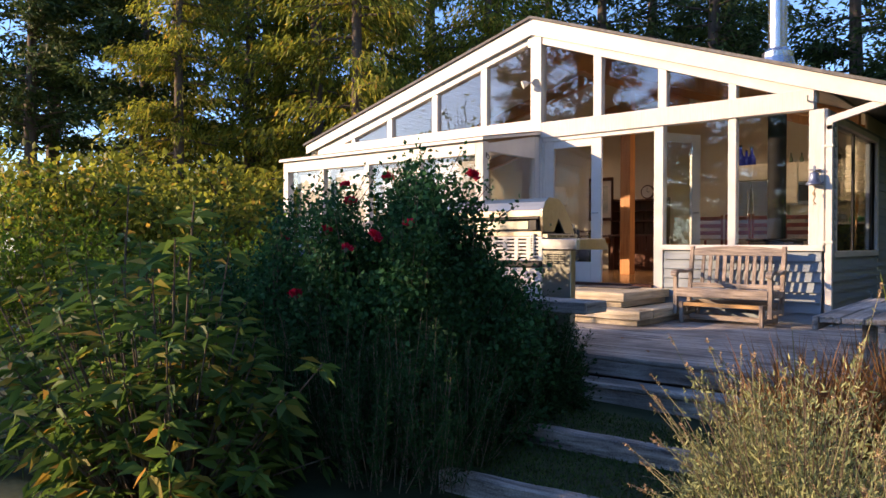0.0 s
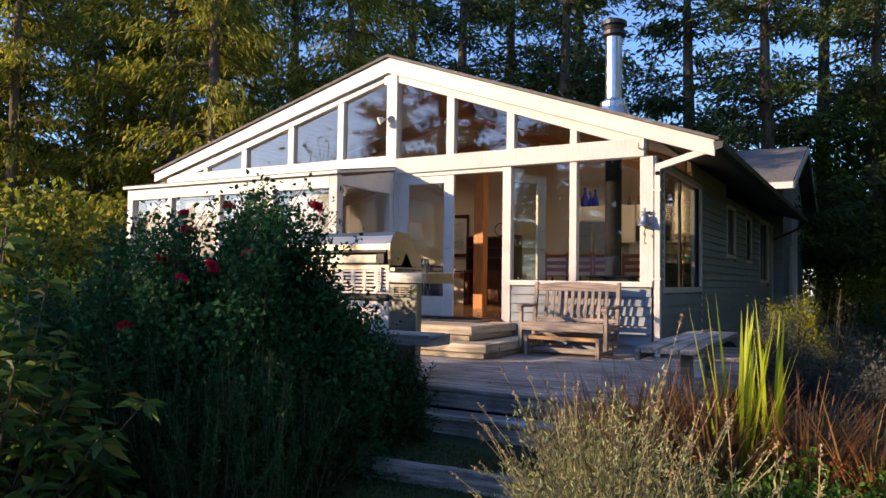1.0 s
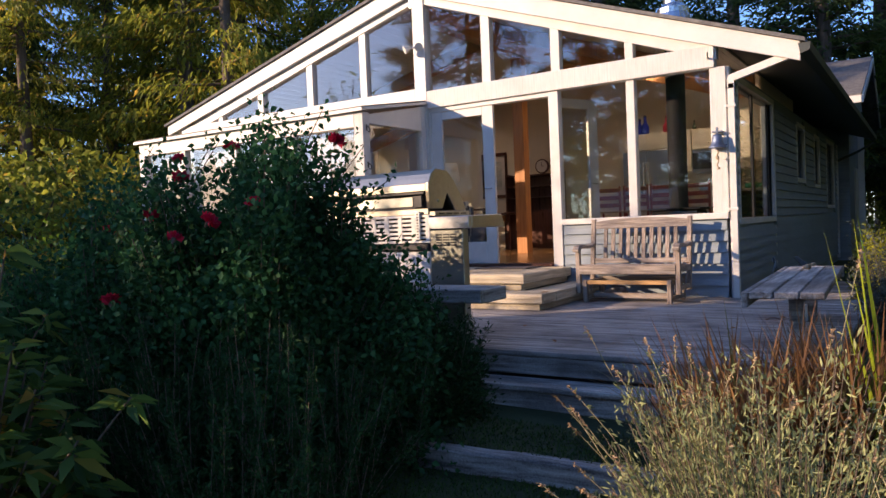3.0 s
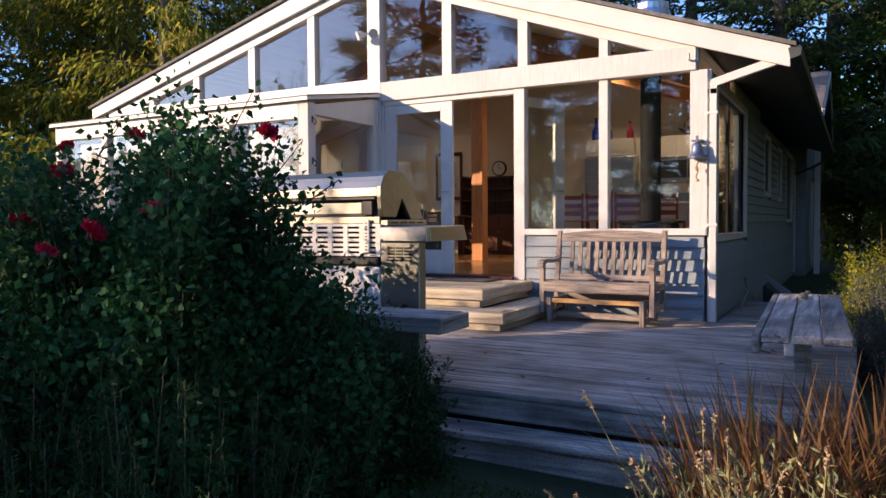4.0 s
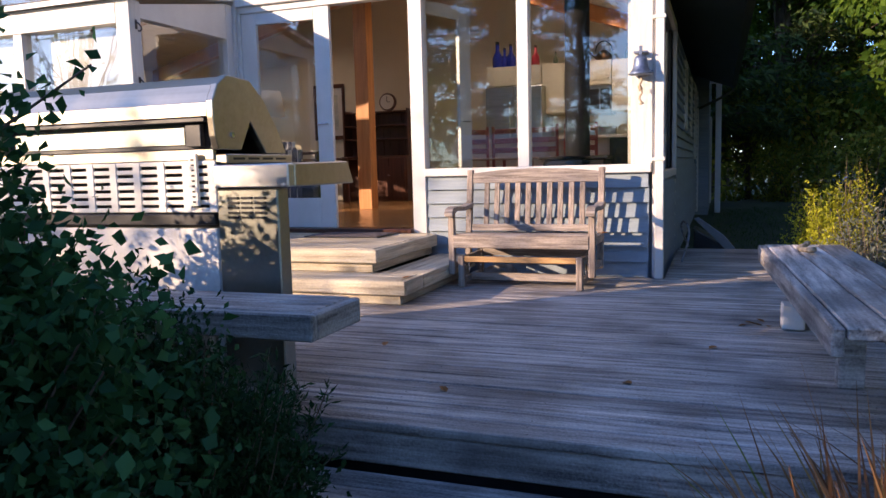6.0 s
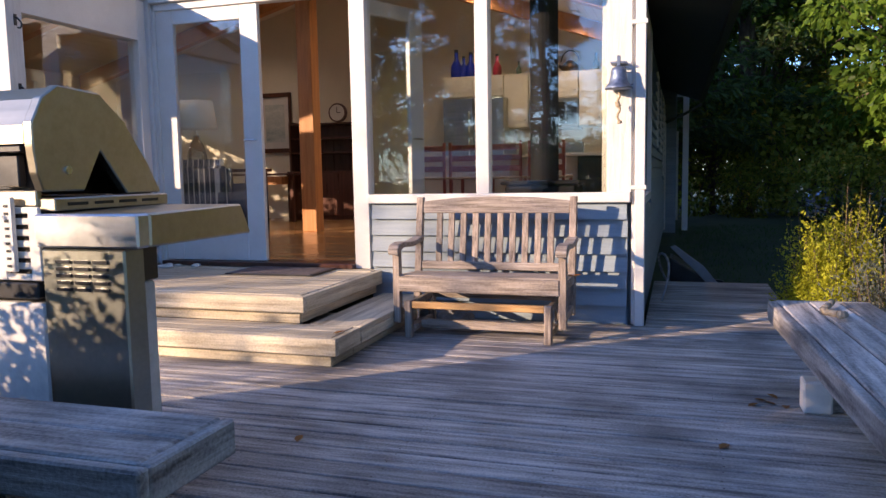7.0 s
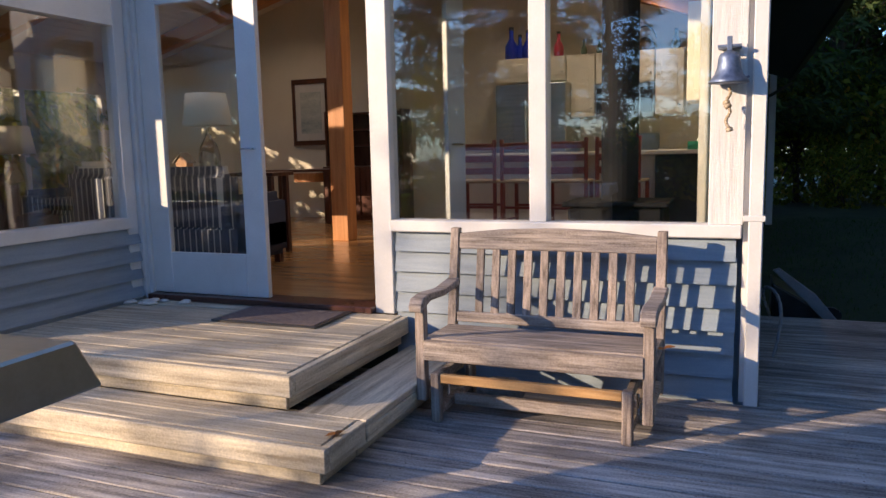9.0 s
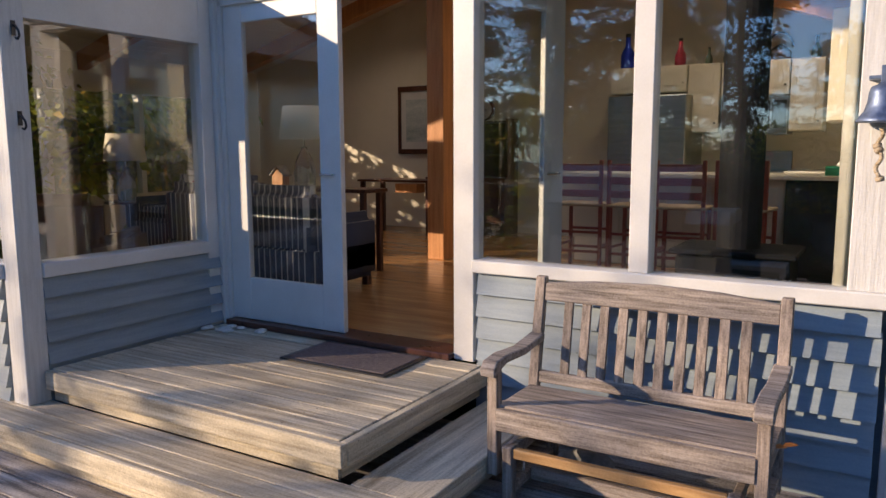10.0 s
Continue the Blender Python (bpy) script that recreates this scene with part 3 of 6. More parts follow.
def platform(x0, x1, yf, yb, z, below):
    n = round((yb - yf) / 0.14)
    w = (yb - yf) / n
    for i in range(n):
        deck_board(porch, x0, x1 - 0.045, yf + (i + 0.5) * w, z, round(w - 0.006, 4), "tread_board", PORCH)
    part("nosing", box(x0, x1 - 0.001, yf - 0.042, yf - 0.002, z - 0.105, z - 0.002, 0.005), PORCH, porch)
    part("nosing", box(x1 - 0.042, x1, yf, yb - 0.005, z - 0.106, z - 0.003, 0.005), PORCH_Y, porch)
    part("riser", box(x0, x1 - 0.055, yf + 0.005, yf + 0.03, below, z - 0.04, 0.004), PORCH, porch)
    part("riser", box(x1 - 0.085, x1 - 0.055, yf + 0.03, yb, below, z - 0.04, 0.004), PORCH_Y, porch)
    # black core that paints the shade inside the step
    part("platform_gap_shade", box(x0 + 0.01, x1 - 0.09, yf + 0.035, yb - 0.01, below, z - 0.04, 0), BLACK, porch)


platform(SR_X + 0.03, -1.89, -1.29, -0.03, LAND_Z, 0.18)
platform(-5.4, -1.53, -1.60, -0.05 - 1.24, 0.18, 0.002)
part("tread_board", box(-1.885, -1.53, -1.285, -0.03, 0.141, 0.179, 0.004), PORCH_Y, porch)
part("riser", box(-1.62, -1.585, -1.28, -0.03, 0.002, 0.14, 0.004), PORCH_Y, porch)
part("nosing", box(-1.572, -1.53, -1.28, -0.035, 0.074, 0.139, 0.005), PORCH_Y, porch)

# screw heads along the joists
SCREW = surface("rusty_screw", (0.03, 0.022, 0.018), (0.09, 0.06, 0.04), (60, 60, 60), 0.7, bump=0)


def screw_heads(parent, xs, ys, z, r=0.0042):
    verts, faces = [], []
    for x in xs:
        for y in ys:
            cx, cy, k = x + random.uniform(-0.012, 0.012), y + random.uniform(-0.006, 0.006), len(verts)
            verts += [(cx + r * math.cos(j * math.pi / 3), cy + r * math.sin(j * math.pi / 3), z) for j in range(6)]
            faces.append(tuple(range(k, k + 6)))
    me = bpy.data.meshes.new("screw_heads")
    me.from_pydata(verts, [], faces)
    me.materials.append(SCREW)
    part("screw_heads", me, SCREW, parent)["kind"] = "stuff"


screw_heads(deck, [DECK_L + 0.2 + 0.61 * i for i in range(10)], [DECK_F + 0.07 + i * PITCH + d for i in range(28) for d in (-0.04, 0.04)], 0.0032)
screw_heads(porch, [SR_X + 0.12 + 0.4 * i for i in range(int((-1.95 - SR_X) / 0.4) + 1)], [-1.29 + 0.14 * (i + 0.5) + d for i in range(9) for d in (-0.04, 0.04)], LAND_Z + 0.0032)

mat_ob = thing("door_mat", (-2.63, -0.29, LAND_Z + 0.004), "dark brown rubber-edged door mat", "door mat")
MATM = surface("door_mat_pile", (0.07, 0.055, 0.06), (0.16, 0.13, 0.13), (40, 40, 40), 0.95, bump=0.8, fine=200)
part("mat_surface", box(-0.34, 0.34, -0.19, 0.19, 0.0, 0.012, 0.003), MATM, mat_ob)
for a, b, c, d in ((-0.37, 0.37, -0.22, -0.192), (-0.37, 0.37, 0.192, 0.22), (-0.37, -0.342, -0.19, 0.19), (0.342, 0.37, -0.19, 0.19)):
    part("border", box(a, b, c, d, 0, 0.01, 0.002), BLACK, mat_ob, "black rubber border")

SHELL = surface("sea_shell", (0.55, 0.5, 0.45), (0.8, 0.77, 0.72), (30, 30, 30), 0.5)
random.seed(5)
for i in range(9):
    x, y = (-3.86 + random.uniform(-0.1, 0.13), -0.14 + random.uniform(-0.07, 0.06)) if i < 8 else (-3.55, -0.1)
    s = random.uniform(0.025, 0.045)
    bm = bmesh.new()
    bmesh.ops.create_icosphere(bm, subdivisions=2, radius=1)
    for v in bm.verts:
        k = 1 + 0.08 * math.sin(9 * math.atan2(v.co.y, v.co.x + 0.8))
        v.co = Vector((v.co.x * s * 1.2 * k, v.co.y * s * k, max(v.co.z, -0.15) * s * 0.5 + s * 0.075))
    ob = solo("sea_shell", bm, SHELL, "pale sea shell lying on the landing by the door", "shell", "shells by the door", smooth=True)
    ob.matrix_basis = pose(x, y, LAND_Z + 0.003, random.uniform(-8, 8), 0, random.uniform(0, 360))


# ---- built-in benches of the deck ----
def plank_bench(name, at, lx, ly, along, label, z=0.45, legs=()):
    b = thing(name, at, label, "bench")
    if along == "x":
        k = max(2, round(ly / 0.15))
        w = ly / k
        for i in range(k):
            part("plank", box(0, lx, i * w + 0.004, (i + 1) * w - 0.004, z - 0.045, z, 0.006), DECK, b)
        part("apron", box(-0.002, lx + 0.04, -0.042, -0.002, z - 0.10, z - 0.003, 0.006), DECK, b)
        part("apron", box(lx, lx + 0.04, 0.0, ly, z - 0.10, z - 0.003, 0.006), DECK_Y, b)
    else:
        k = max(2, round(lx / 0.14))
        w = lx / k
        for i in range(k):
            part("plank", box(i * w + 0.004, (i + 1) * w - 0.004, 0, ly, z - 0.045, z + random.uniform(-.002, .002), 0.006), DECK_Y, b)
        part("apron", box(-0.042, -0.002, 0.0, ly, z - 0.10, z - 0.003, 0.006), DECK_Y, b)
        part("apron", box(0.0, lx, ly + 0.002, ly + 0.04, z - 0.10, z - 0.003, 0.006), DECK, b)
    for x0, x1, y0, y1 in legs:
        part("leg", box(x0, x1, y0, y1, 0.0, z - 0.046, 0.005), DECK, b)
    return b


plank_bench("deck_bench", (-3.05, -4.07, 0.002), 2.19, 0.34, "x", "low weathered plank bench beside the barbecue", 0.46, ((0.2, 0.3, 0.22, 0.33), (1.45, 1.55, 0.22, 0.33)))
rb = plank_bench("deck_bench", (0.895, -3.80, 0.002), 0.43, 2.40, "y", "long weathered plank bench along the deck edge", 0.44, ((0.14, 0.24, 0.85, 0.94), (0.14, 0.24, 2.0, 2.09)))
rb.rotation_euler.z = radians(2.5)

# ---- glider bench ----
BX0, BX1 = -1.52, -0.35
glider = thing("glider_bench", (BX0, -0.78, 0.002), "weathered teak glider bench with a slatted back", "bench")
W = BX1 - BX0


def lean_box(x0, x1, z0, z1, y_at, thick, bevel=0.004):
    """An upright board that follows the backrest's tilt."""
    bm = bmesh.new()
    add_box(bm, x0, x1, 0, thick, z0, z1, bevel)
    for v in bm.verts:
        v.co.y += y_at + (v.co.z - 0.40) * 0.16
    return bm


for x in (0.0, W - 0.05):
    part("back_post", lean_box(x, x + 0.05, 0.12, 0.93, 0.46, 0.045), TEAK_Z, glider)
    part("front_leg", box(x, x + 0.05, 0.02, 0.07, 0.10, 0.60, 0.004), TEAK_Z, glider)
    arm = [(-0.03, 0.60), (0.0, 0.635), (0.10, 0.645), (0.30, 0.63), (0.52, 0.655), (0.52, 0.615), (0.30, 0.595), (0.10, 0.605), (0.0, 0.575), (-0.025, 0.565)]
    part("armrest", prism(arm, "x", x - 0.012, x + 0.062, 0.006), TEAK, glider)
    part("side_rail", box(x + 0.008, x + 0.042, 0.07, 0.47, 0.335, 0.40, 0.004), TEAK, glider)
    part("side_rail", box(x + 0.008, x + 0.042, 0.07, 0.45, 0.14, 0.19, 0.004), TEAK, glider)
rail = [(0.05, 0.815), (W - 0.05, 0.815), (W - 0.05, 0.90), (W * 0.75, 0.925), (W * 0.5, 0.935), (W * 0.25, 0.925), (0.05, 0.90)]
bm = prism(rail, "y", 0, 0.032, 0.004)
for v in bm.verts:
    v.co.y += 0.467 + (v.co.z - 0.40) * 0.16
part("top_rail", bm, TEAK, glider)
part("bottom_rail", lean_box(0.05, W - 0.05, 0.415, 0.47, 0.467, 0.03), TEAK, glider)
for i in range(10):
    x = 0.155 + i * (W - 0.355) / 9
    part("back_slat", lean_box(x, x + 0.045, 0.465, 0.825, 0.472, 0.018, 0.003), TEAK_Z, glider)
for i in range(5):
    y = 0.045 + i * 0.085
    part("seat_slat", box(0.03, W - 0.03, y, y + 0.078, 0.402 - 0.006 * i, 0.424 - 0.006 * i, 0.004), TEAK, glider)
part("apron", box(0.045, W - 0.045, 0.012, 0.042, 0.315, 0.418, 0.005), TEAK, glider)
part("apron", box(0.05, W - 0.05, 0.43, 0.455, 0.32, 0.385, 0.004), TEAK, glider)
# the rocking base
for x in (0.085, W - 0.14):
    part("base_post", box(x, x + 0.05, 0.0, 0.05, 0.0, 0.255, 0.006), TEAK_Z, glider)
    part("base_post", box(x, x + 0.05, 0.50, 0.55, 0.0, 0.255, 0.006), TEAK_Z, glider)
    part("base_rail", box(x + 0.008, x + 0.042, 0.05, 0.50, 0.20, 0.245, 0.004), TEAK, glider)
    part("base_rail", box(x + 0.008, x + 0.042, 0.05, 0.50, 0.03, 0.075, 0.004), TEAK, glider)
    for y in (0.1, 0.42):
        part("hanger", rod(bmesh.new(), (x + 0.06, y, 0.22), (x + 0.06, y, 0.12), 0.008, n=6), ALU, glider, "small metal glider arm")
part("stretcher", box(0.135, W - 0.14, 0.008, 0.04, 0.205, 0.25, 0.004), FRESH, glider, "golden unweathered stretcher")
part("stretcher", box(0.135, W - 0.14, 0.508, 0.54, 0.20, 0.26, 0.004), TEAK, glider)
part("stretcher", box(0.135, W - 0.14, 0.20, 0.235, 0.035, 0.095, 0.004), TEAK, glider)
STONE = surface("grey_stone", (0.16, 0.16, 0.17), (0.32, 0.31, 0.31), (18, 18, 18), 0.85, bump=0.6)
bm = bmesh.new()
bmesh.ops.create_icosphere(bm, subdivisions=3, radius=0.12)
for v in bm.verts:
    v.co = Vector((v.co.x * 1.2, v.co.y * 0.8, max(v.co.z * 0.62, -0.05))) * (1 + 0.25 * noise.noise(v.co * 14))
st = solo("stone", bm, STONE, "grey stone lying under the garden bench", "stone", smooth=True)
st.location = (-1.19, -0.36, 0.065)

# ---- barbecue island ----
grill = thing("barbecue", (-1.585, -3.61, 0.002), "stainless steel gas barbecue with a closed hood and side shelf", "barbecue")
GX = -1.30
part("plinth", box(GX, -0.012, 0.03, 0.56, 0.0, 0.70, 0.006), STUCCO, grill, "white rendered plinth")
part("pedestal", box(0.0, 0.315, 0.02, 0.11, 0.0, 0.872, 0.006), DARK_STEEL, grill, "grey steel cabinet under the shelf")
for i in range(3):
    for j in range(5):
        part("vent_slot", box(0.06 + i * 0.07, 0.115 + i * 0.07, 0.014, 0.0215, 0.745 + j * 0.021, 0.755 + j * 0.021, 0), BLACK, grill)
shelf = prism([(0.0, 0.878), (0.385, 0.878), (0.385, 0.978), (0.0, 0.978)], "y", 0.0, 0.055, 0.006)
part("shelf_front", shelf, SKY_LIT_STEEL, grill, "steel shelf front with the mirrored sky put into its colour")
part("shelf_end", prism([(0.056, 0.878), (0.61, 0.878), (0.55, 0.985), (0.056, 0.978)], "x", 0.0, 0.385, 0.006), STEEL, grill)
# fire box: slotted lower panel
part("firebox", box(GX, -0.012, 0.055, 0.58, 0.705, 1.02, 0.004), BLACK, grill, "black fire box")
part("drip_tray", box(GX + 0.02, -0.02, 0.02, 0.05, 0.715, 0.765, 0.004), BLACK, grill)
cols, rows = 9, 6
px = np.linspace(GX + 0.02, -0.02, cols + 1)
PANEL = surface("pale_enamel", (0.70, 0.67, 0.60), (0.80, 0.77, 0.70), (4, 4, 4), 0.5, bump=0.05)
for i in range(cols + 1):
    w = 0.022
    part("panel_post", box(px[i] - w, px[i] + w, 0.018, 0.032, 0.772, 0.998, 0.003), PANEL, grill)
for j in range(rows + 1):
    z = 0.772 + j * 0.0345
    part("panel_bar", box(GX + 0.02, -0.02, 0.021, 0.034, z, z + 0.020, 0.003), PANEL, grill)
part("fascia", box(GX, -0.012, 0.03, 0.054, 1.0, 1.05, 0.004), STEEL, grill)
part("fascia", box(GX, -0.012, 0.06, 0.085, 1.05, 1.19, 0.004), BLACK, grill, "black recess under the hood")
part("back_panel", box(GX + 0.08, -0.18, 0.052, 0.059, 1.07, 1.15, 0.002), DARK_STEEL, grill, "grey steel back panel")
part("lip", box(GX + 0.02, -0.03, 0.0, 0.03, 1.165, 1.185, 0.003), BLACK, grill)
part("vent_rail", box(-0.06, 0.05, 0.04, 0.58, 0.985, 1.025, 0.004), STEEL, grill)
for j in range(4):
    part("vent_slot", box(0.0495, 0.0525, 0.09 + j * 0.115, 0.175 + j * 0.115, 1.0, 1.01, 0), BLACK, grill)
part("latch", box(-0.13, -0.085, 0.002, 0.018, 0.80, 1.03, 0.003), PANEL, grill, "perforated pale hinge plate")
for j in range(9):
    part("latch_hole", box(-0.115, -0.10, -0.0005, 0.0025, 0.815 + j * 0.023, 0.823 + j * 0.023, 0), BLACK, grill)
part("box_switch", box(-0.16, -0.075, 0.03, 0.06, 1.06, 1.16, 0.004), BLACK, grill, "black ignition box")
hood = [(0.0, 1.19), (0.0, 1.245), (0.045, 1.325), (0.11, 1.365), (0.29, 1.355), (0.40, 1.27), (0.52, 1.12), (0.575, 1.03), (0.575, 1.02), (0.05, 1.02), (0.03, 1.05), (0.03, 1.17)]
# the hood's shell: only its outer skin, with thick ends
outer = hood[:8]
inner = []
for i, (y, z) in enumerate(outer):
    (y0, z0), (y1, z1) = outer[max(i - 1, 0)], outer[min(i + 1, len(outer) - 1)]
    k = math.hypot(y1 - y0, z1 - z0)
    inner.append((y + (z1 - z0) / k * 0.012, z - (y1 - y0) / k * 0.012))
sk = prism(outer + inner[::-1], "x", GX + 0.03, -0.015)
hd = part("hood", sk, STEEL, grill, "polished steel hood")
endp = [(0.0, 1.185), (0.0, 1.25), (0.045, 1.33), (0.11, 1.372), (0.29, 1.362), (0.40, 1.28), (0.52, 1.13), (0.58, 1.03), (0.40, 1.03), (0.28, 1.175), (0.20, 1.045), (0.03, 1.045), (0.01, 1.10)]
for x in (-0.015, GX + 0.0):
    part("hood_end", prism(endp, "x", x, x + 0.035, 0.004), STEEL, hd)
part("bolt", rod(bmesh.new(), (0.019, 0.13, 1.11), (0.027, 0.13, 1.11), 0.014, n=10), ALU, hd)

grill.scale = (1, 1, 1.022)

# ---- bell ----
# the bell's bluish sheen is put into its base colour
BELLM = surface("blue_sheen_iron", (0.09, 0.12, 0.19), (0.21, 0.26, 0.36), (14, 14, 14), 0.45, metal=0.7, bump=0.2)
ROPE = surface("hemp_rope", (0.30, 0.23, 0.15), (0.5, 0.4, 0.28), (50, 50, 50), 0.9, bump=0.6)
bell = thing("door_bell", (-0.085, -0.10, 1.66), "blue-grey iron hand bell with a knotted rope", "bell")
part("bell_cup", lathe([(0.094, 0.0), (0.096, 0.006), (0.085, 0.02), (0.066, 0.045), (0.056, 0.08), (0.052, 0.12), (0.044, 0.142), (0.02, 0.152), (0.012, 0.16)], 24), BELLM, bell, smooth=True)
part("bracket", box(-0.012, 0.012, -0.012, 0.012, 0.155, 0.225, 0.002), BELLM, bell)
part("bracket", box(-0.055, 0.055, -0.008, 0.088, 0.172, 0.186, 0.002), BELLM, bell)
part("bracket", pipe_along([(0.05, 0.085, 0.02), (0.09, 0.03, 0.03), (0.06, 0.0, 0.005)], 0.006), BELLM, bell)
bm = bmesh.new()
pts = [Vector((0.01 * math.sin(k * 1.1), 0.006 * math.cos(k * 1.3), -0.02 - k * 0.0165)) for k in range(14)]
for k, (a, b) in enumerate(zip(pts, pts[1:])):
    r = 0.008 + (0.009 if k in (4, 5, 12) else 0)
    rod(bm, a, b, r, r, 8)
part("rope", bm, ROPE, bell, "knotted hemp pull rope", smooth=True)

# ---- odds and ends round the corner ----
# made-up cart standing in for a grey drain pipe and hull-like end
cart = thing("garden_cart", (0.50, 2.75, -0.28), "unclear grey plastic form against the side wall, built as a tipped cart", "garden cart")
PLAST = surface("grey_plastic", (0.18, 0.19, 0.21), (0.26, 0.27, 0.29), (5, 5, 5), 0.5, bump=0.05)
part("frame", prism([(-0.30, 0.95), (-0.24, 0.98), (0.10, 0.62), (0.42, 0.05), (0.36, 0.0), (0.02, 0.5)], "y", 0.0, 0.06, 0.008), PLAST, cart)
part("tub", prism([(-0.30, 0.75), (0.06, 0.45), (0.34, 0.02), (0.0, 0.0), (-0.3, 0.1)], "y", 0.08, 0.6, 0.02), BLACK, cart, "black tub")
for y in (0.0, 0.64):
    bm = rod(bmesh.new(), (0.3, y, 0.12), (0.3, y + 0.05, 0.12), 0.12, n=18)
    part("wheel", bm, BLACK, cart)
cart.scale = (0.85, 1, 0.6)
hose = [Vector((0.20 + 0.05 * math.sin(k * 0.5), 0.9 + 0.1 * k, 0.03 + 0.32 * math.sin(k * math.pi / 13))) for k in range(14)]
solo("garden_hose", pipe_along(hose, 0.011), PLAST, "pale garden hose arching over the deck", "hose", smooth=True)
# driveway beyond the lawn
ROADM = surface("gravel_drive", (0.16, 0.16, 0.17), (0.26, 0.26, 0.26), (3, 3, 3), 0.9, bump=0.6, fine=60)
bm = bmesh.new()
g = [[bm.verts.new((x, y, -0.42 - max(0, math.hypot(x, y + 2) - 14) * 0.01 + 0.05)) for x in np.linspace(-1.5, 14, 12)] for y in (15.0, 15.8, 16.6)]
for j in range(2):
    for i in range(11):
        bm.faces.new((g[j][i], g[j][i + 1], g[j + 1][i + 1], g[j + 1][i]))
solo("road", bm, ROADM, "grey gravel drive beyond the side lawn", "drive", kind="structure")
CARM = surface("silver_car_paint", (0.45, 0.46, 0.5), (0.5, 0.51, 0.55), (1, 1, 1), 0.25, metal=0.6, bump=0)
car = thing("parked_car", (5.4, 15.7, -0.45), "silver car parked on the drive behind the shrubs", "car")
part("body", prism([(-2.0, 0.25), (2.0, 0.25), (2.05, 0.7), (1.2, 0.85), (0.7, 1.35), (-1.0, 1.38), (-1.7, 0.95), (-2.05, 0.85)], "y", -0.8, 0.8, 0.06), CARM, car)
for x in (-1.3, 1.3):
    for y in (-0.83, 0.63):
        part("wheel", rod(bmesh.new(), (x, y, 0.32), (x, y + 0.2, 0.32), 0.32, n=20), BLACK, car)
part("window", prism([(-0.95, 0.9), (1.0, 0.9), (0.62, 1.28), (-0.85, 1.3)], "y", -0.808, -0.795), BLACK, car, "dark side window")

# fallen leaves on the deck
LEAFDRY = leaf_material("fallen_leaf", (0.20, 0.07, 0.02), (0.42, 0.2, 0.06), 0.2)
random.seed(9)
for x, y, z in ((0.50, -2.35, 0.004), (0.74, -1.72, 0.004), (0.70, -1.68, 0.006), (0.76, -1.60, 0.004), (0.80, -1.76, 0.005), (0.66, -1.76, 0.004), (-1.58, -1.5, 0.185), (-1.56, -1.47, 0.187), (-0.33, -0.63, 0.43), (-0.30, -0.60, 0.432), (-1.2, -2.7, 0.004), (0.15, -3.1, 0.004), (-0.6, -3.4, 0.004)):
    bm = bmesh.new()
    pts = [(-0.03, 0, 0), (-0.012, 0.018, 0.006), (0.012, 0.016, 0.007), (0.032, 0, 0.002), (0.012, -0.016, 0.007), (-0.012, -0.018, 0.006)]
    top = [bm.verts.new(p) for p in pts]
    mid = [bm.verts.new((-0.0, 0, 0.0))]
    for i in range(6):
        bm.faces.new((top[i], top[(i + 1) % 6], mid[0]))
    ob = solo("fallen_leaf", bm, LEAFDRY, "small dry brown leaf on the weathered boards", "leaf", "fallen leaves")
    ob.matrix_basis = pose(x, y, z, random.uniform(-10, 10), random.uniform(-10, 10), random.uniform(0, 360))
solo("wood_block", box(0.86, 0.98, -1.84, -1.72, 0.003, 0.15, 0.008), WHITE, "pale wooden block under the deck bench", "block")
solo("driftwood", pipe_along([Vector((0.98 + 0.03 * math.sin(k * 1.3), -1.92 + k * 0.06, 0.46 + 0.01 * math.cos(k))) for k in range(7)], 0.016), ROPE, "pale stick of driftwood on the deck bench", "driftwood", smooth=True)

# ---- rooms behind the glass ----
IW, ID = -9.3, 5.78
solo("floor", box(IW, -0.12, 0.13, ID, FLOOR_Z - 0.08, FLOOR_Z, 0), FLOORWOOD, "glossy honey-coloured wooden floor", "floor", kind="structure")
solo("floor", box(SR_L + 0.11, SR_X - 0.11, SR_Y + 0.11, 0.128, FLOOR_Z - 0.08, FLOOR_Z - 0.001, 0), FLOORWOOD, "honey-coloured wooden floor of the sun room", "floor", kind="structure")
solo("wall_north", prism([(IW, FLOOR_Z), (-0.12, FLOOR_Z), (-0.12, roof_z(-0.12) - 0.1), (RIDGE_X, RIDGE_Z - 0.1), (IW, roof_z(IW) - 0.1)], "y", ID, ID + 0.12), PLASTER, "cream plastered back wall", "wall", kind="structure")
west = thing("wall_west", (0, 0, 0), "cream plastered end wall with a broad window", "wall", kind="structure")
for a, b, c, d in ((0.0, 0.6, 0.0, 2.86), (0.6, 4.9, 0.0, 0.95), (0.6, 4.9, 2.35, 2.86), (4.9, ID, 0.0, 2.86)):
    part("wall_panel", box(IW - 0.12, IW, a, b, c, d, 0), PLASTER, west)
glazed(count + 1, [(0.6, 0.95), (4.9, 0.95), (4.9, 2.35), (0.6, 2.35)], IW - 0.06, "broad window at the far end of the room", "x")
for y in (0.6, 2.0, 3.4, 4.82):
    part("mullion", box(IW - 0.1, IW + 0.02, y, y + 0.08, 0.95, 2.35, 0.004), WHITE, west)
solo("wall_lining", box(-0.145, -0.122, 2.84, ID, FLOOR_Z, roof_z(-0.12) - 0.12, 0), PLASTER, "cream plastered side wall", "wall", kind="structure")
solo("wall_south_return", box(IW, SR_L, 0.0, 0.1, -0.2, 2.64, 0), SIDING, "clapboard wall beyond the sun room", "wall", kind="structure")
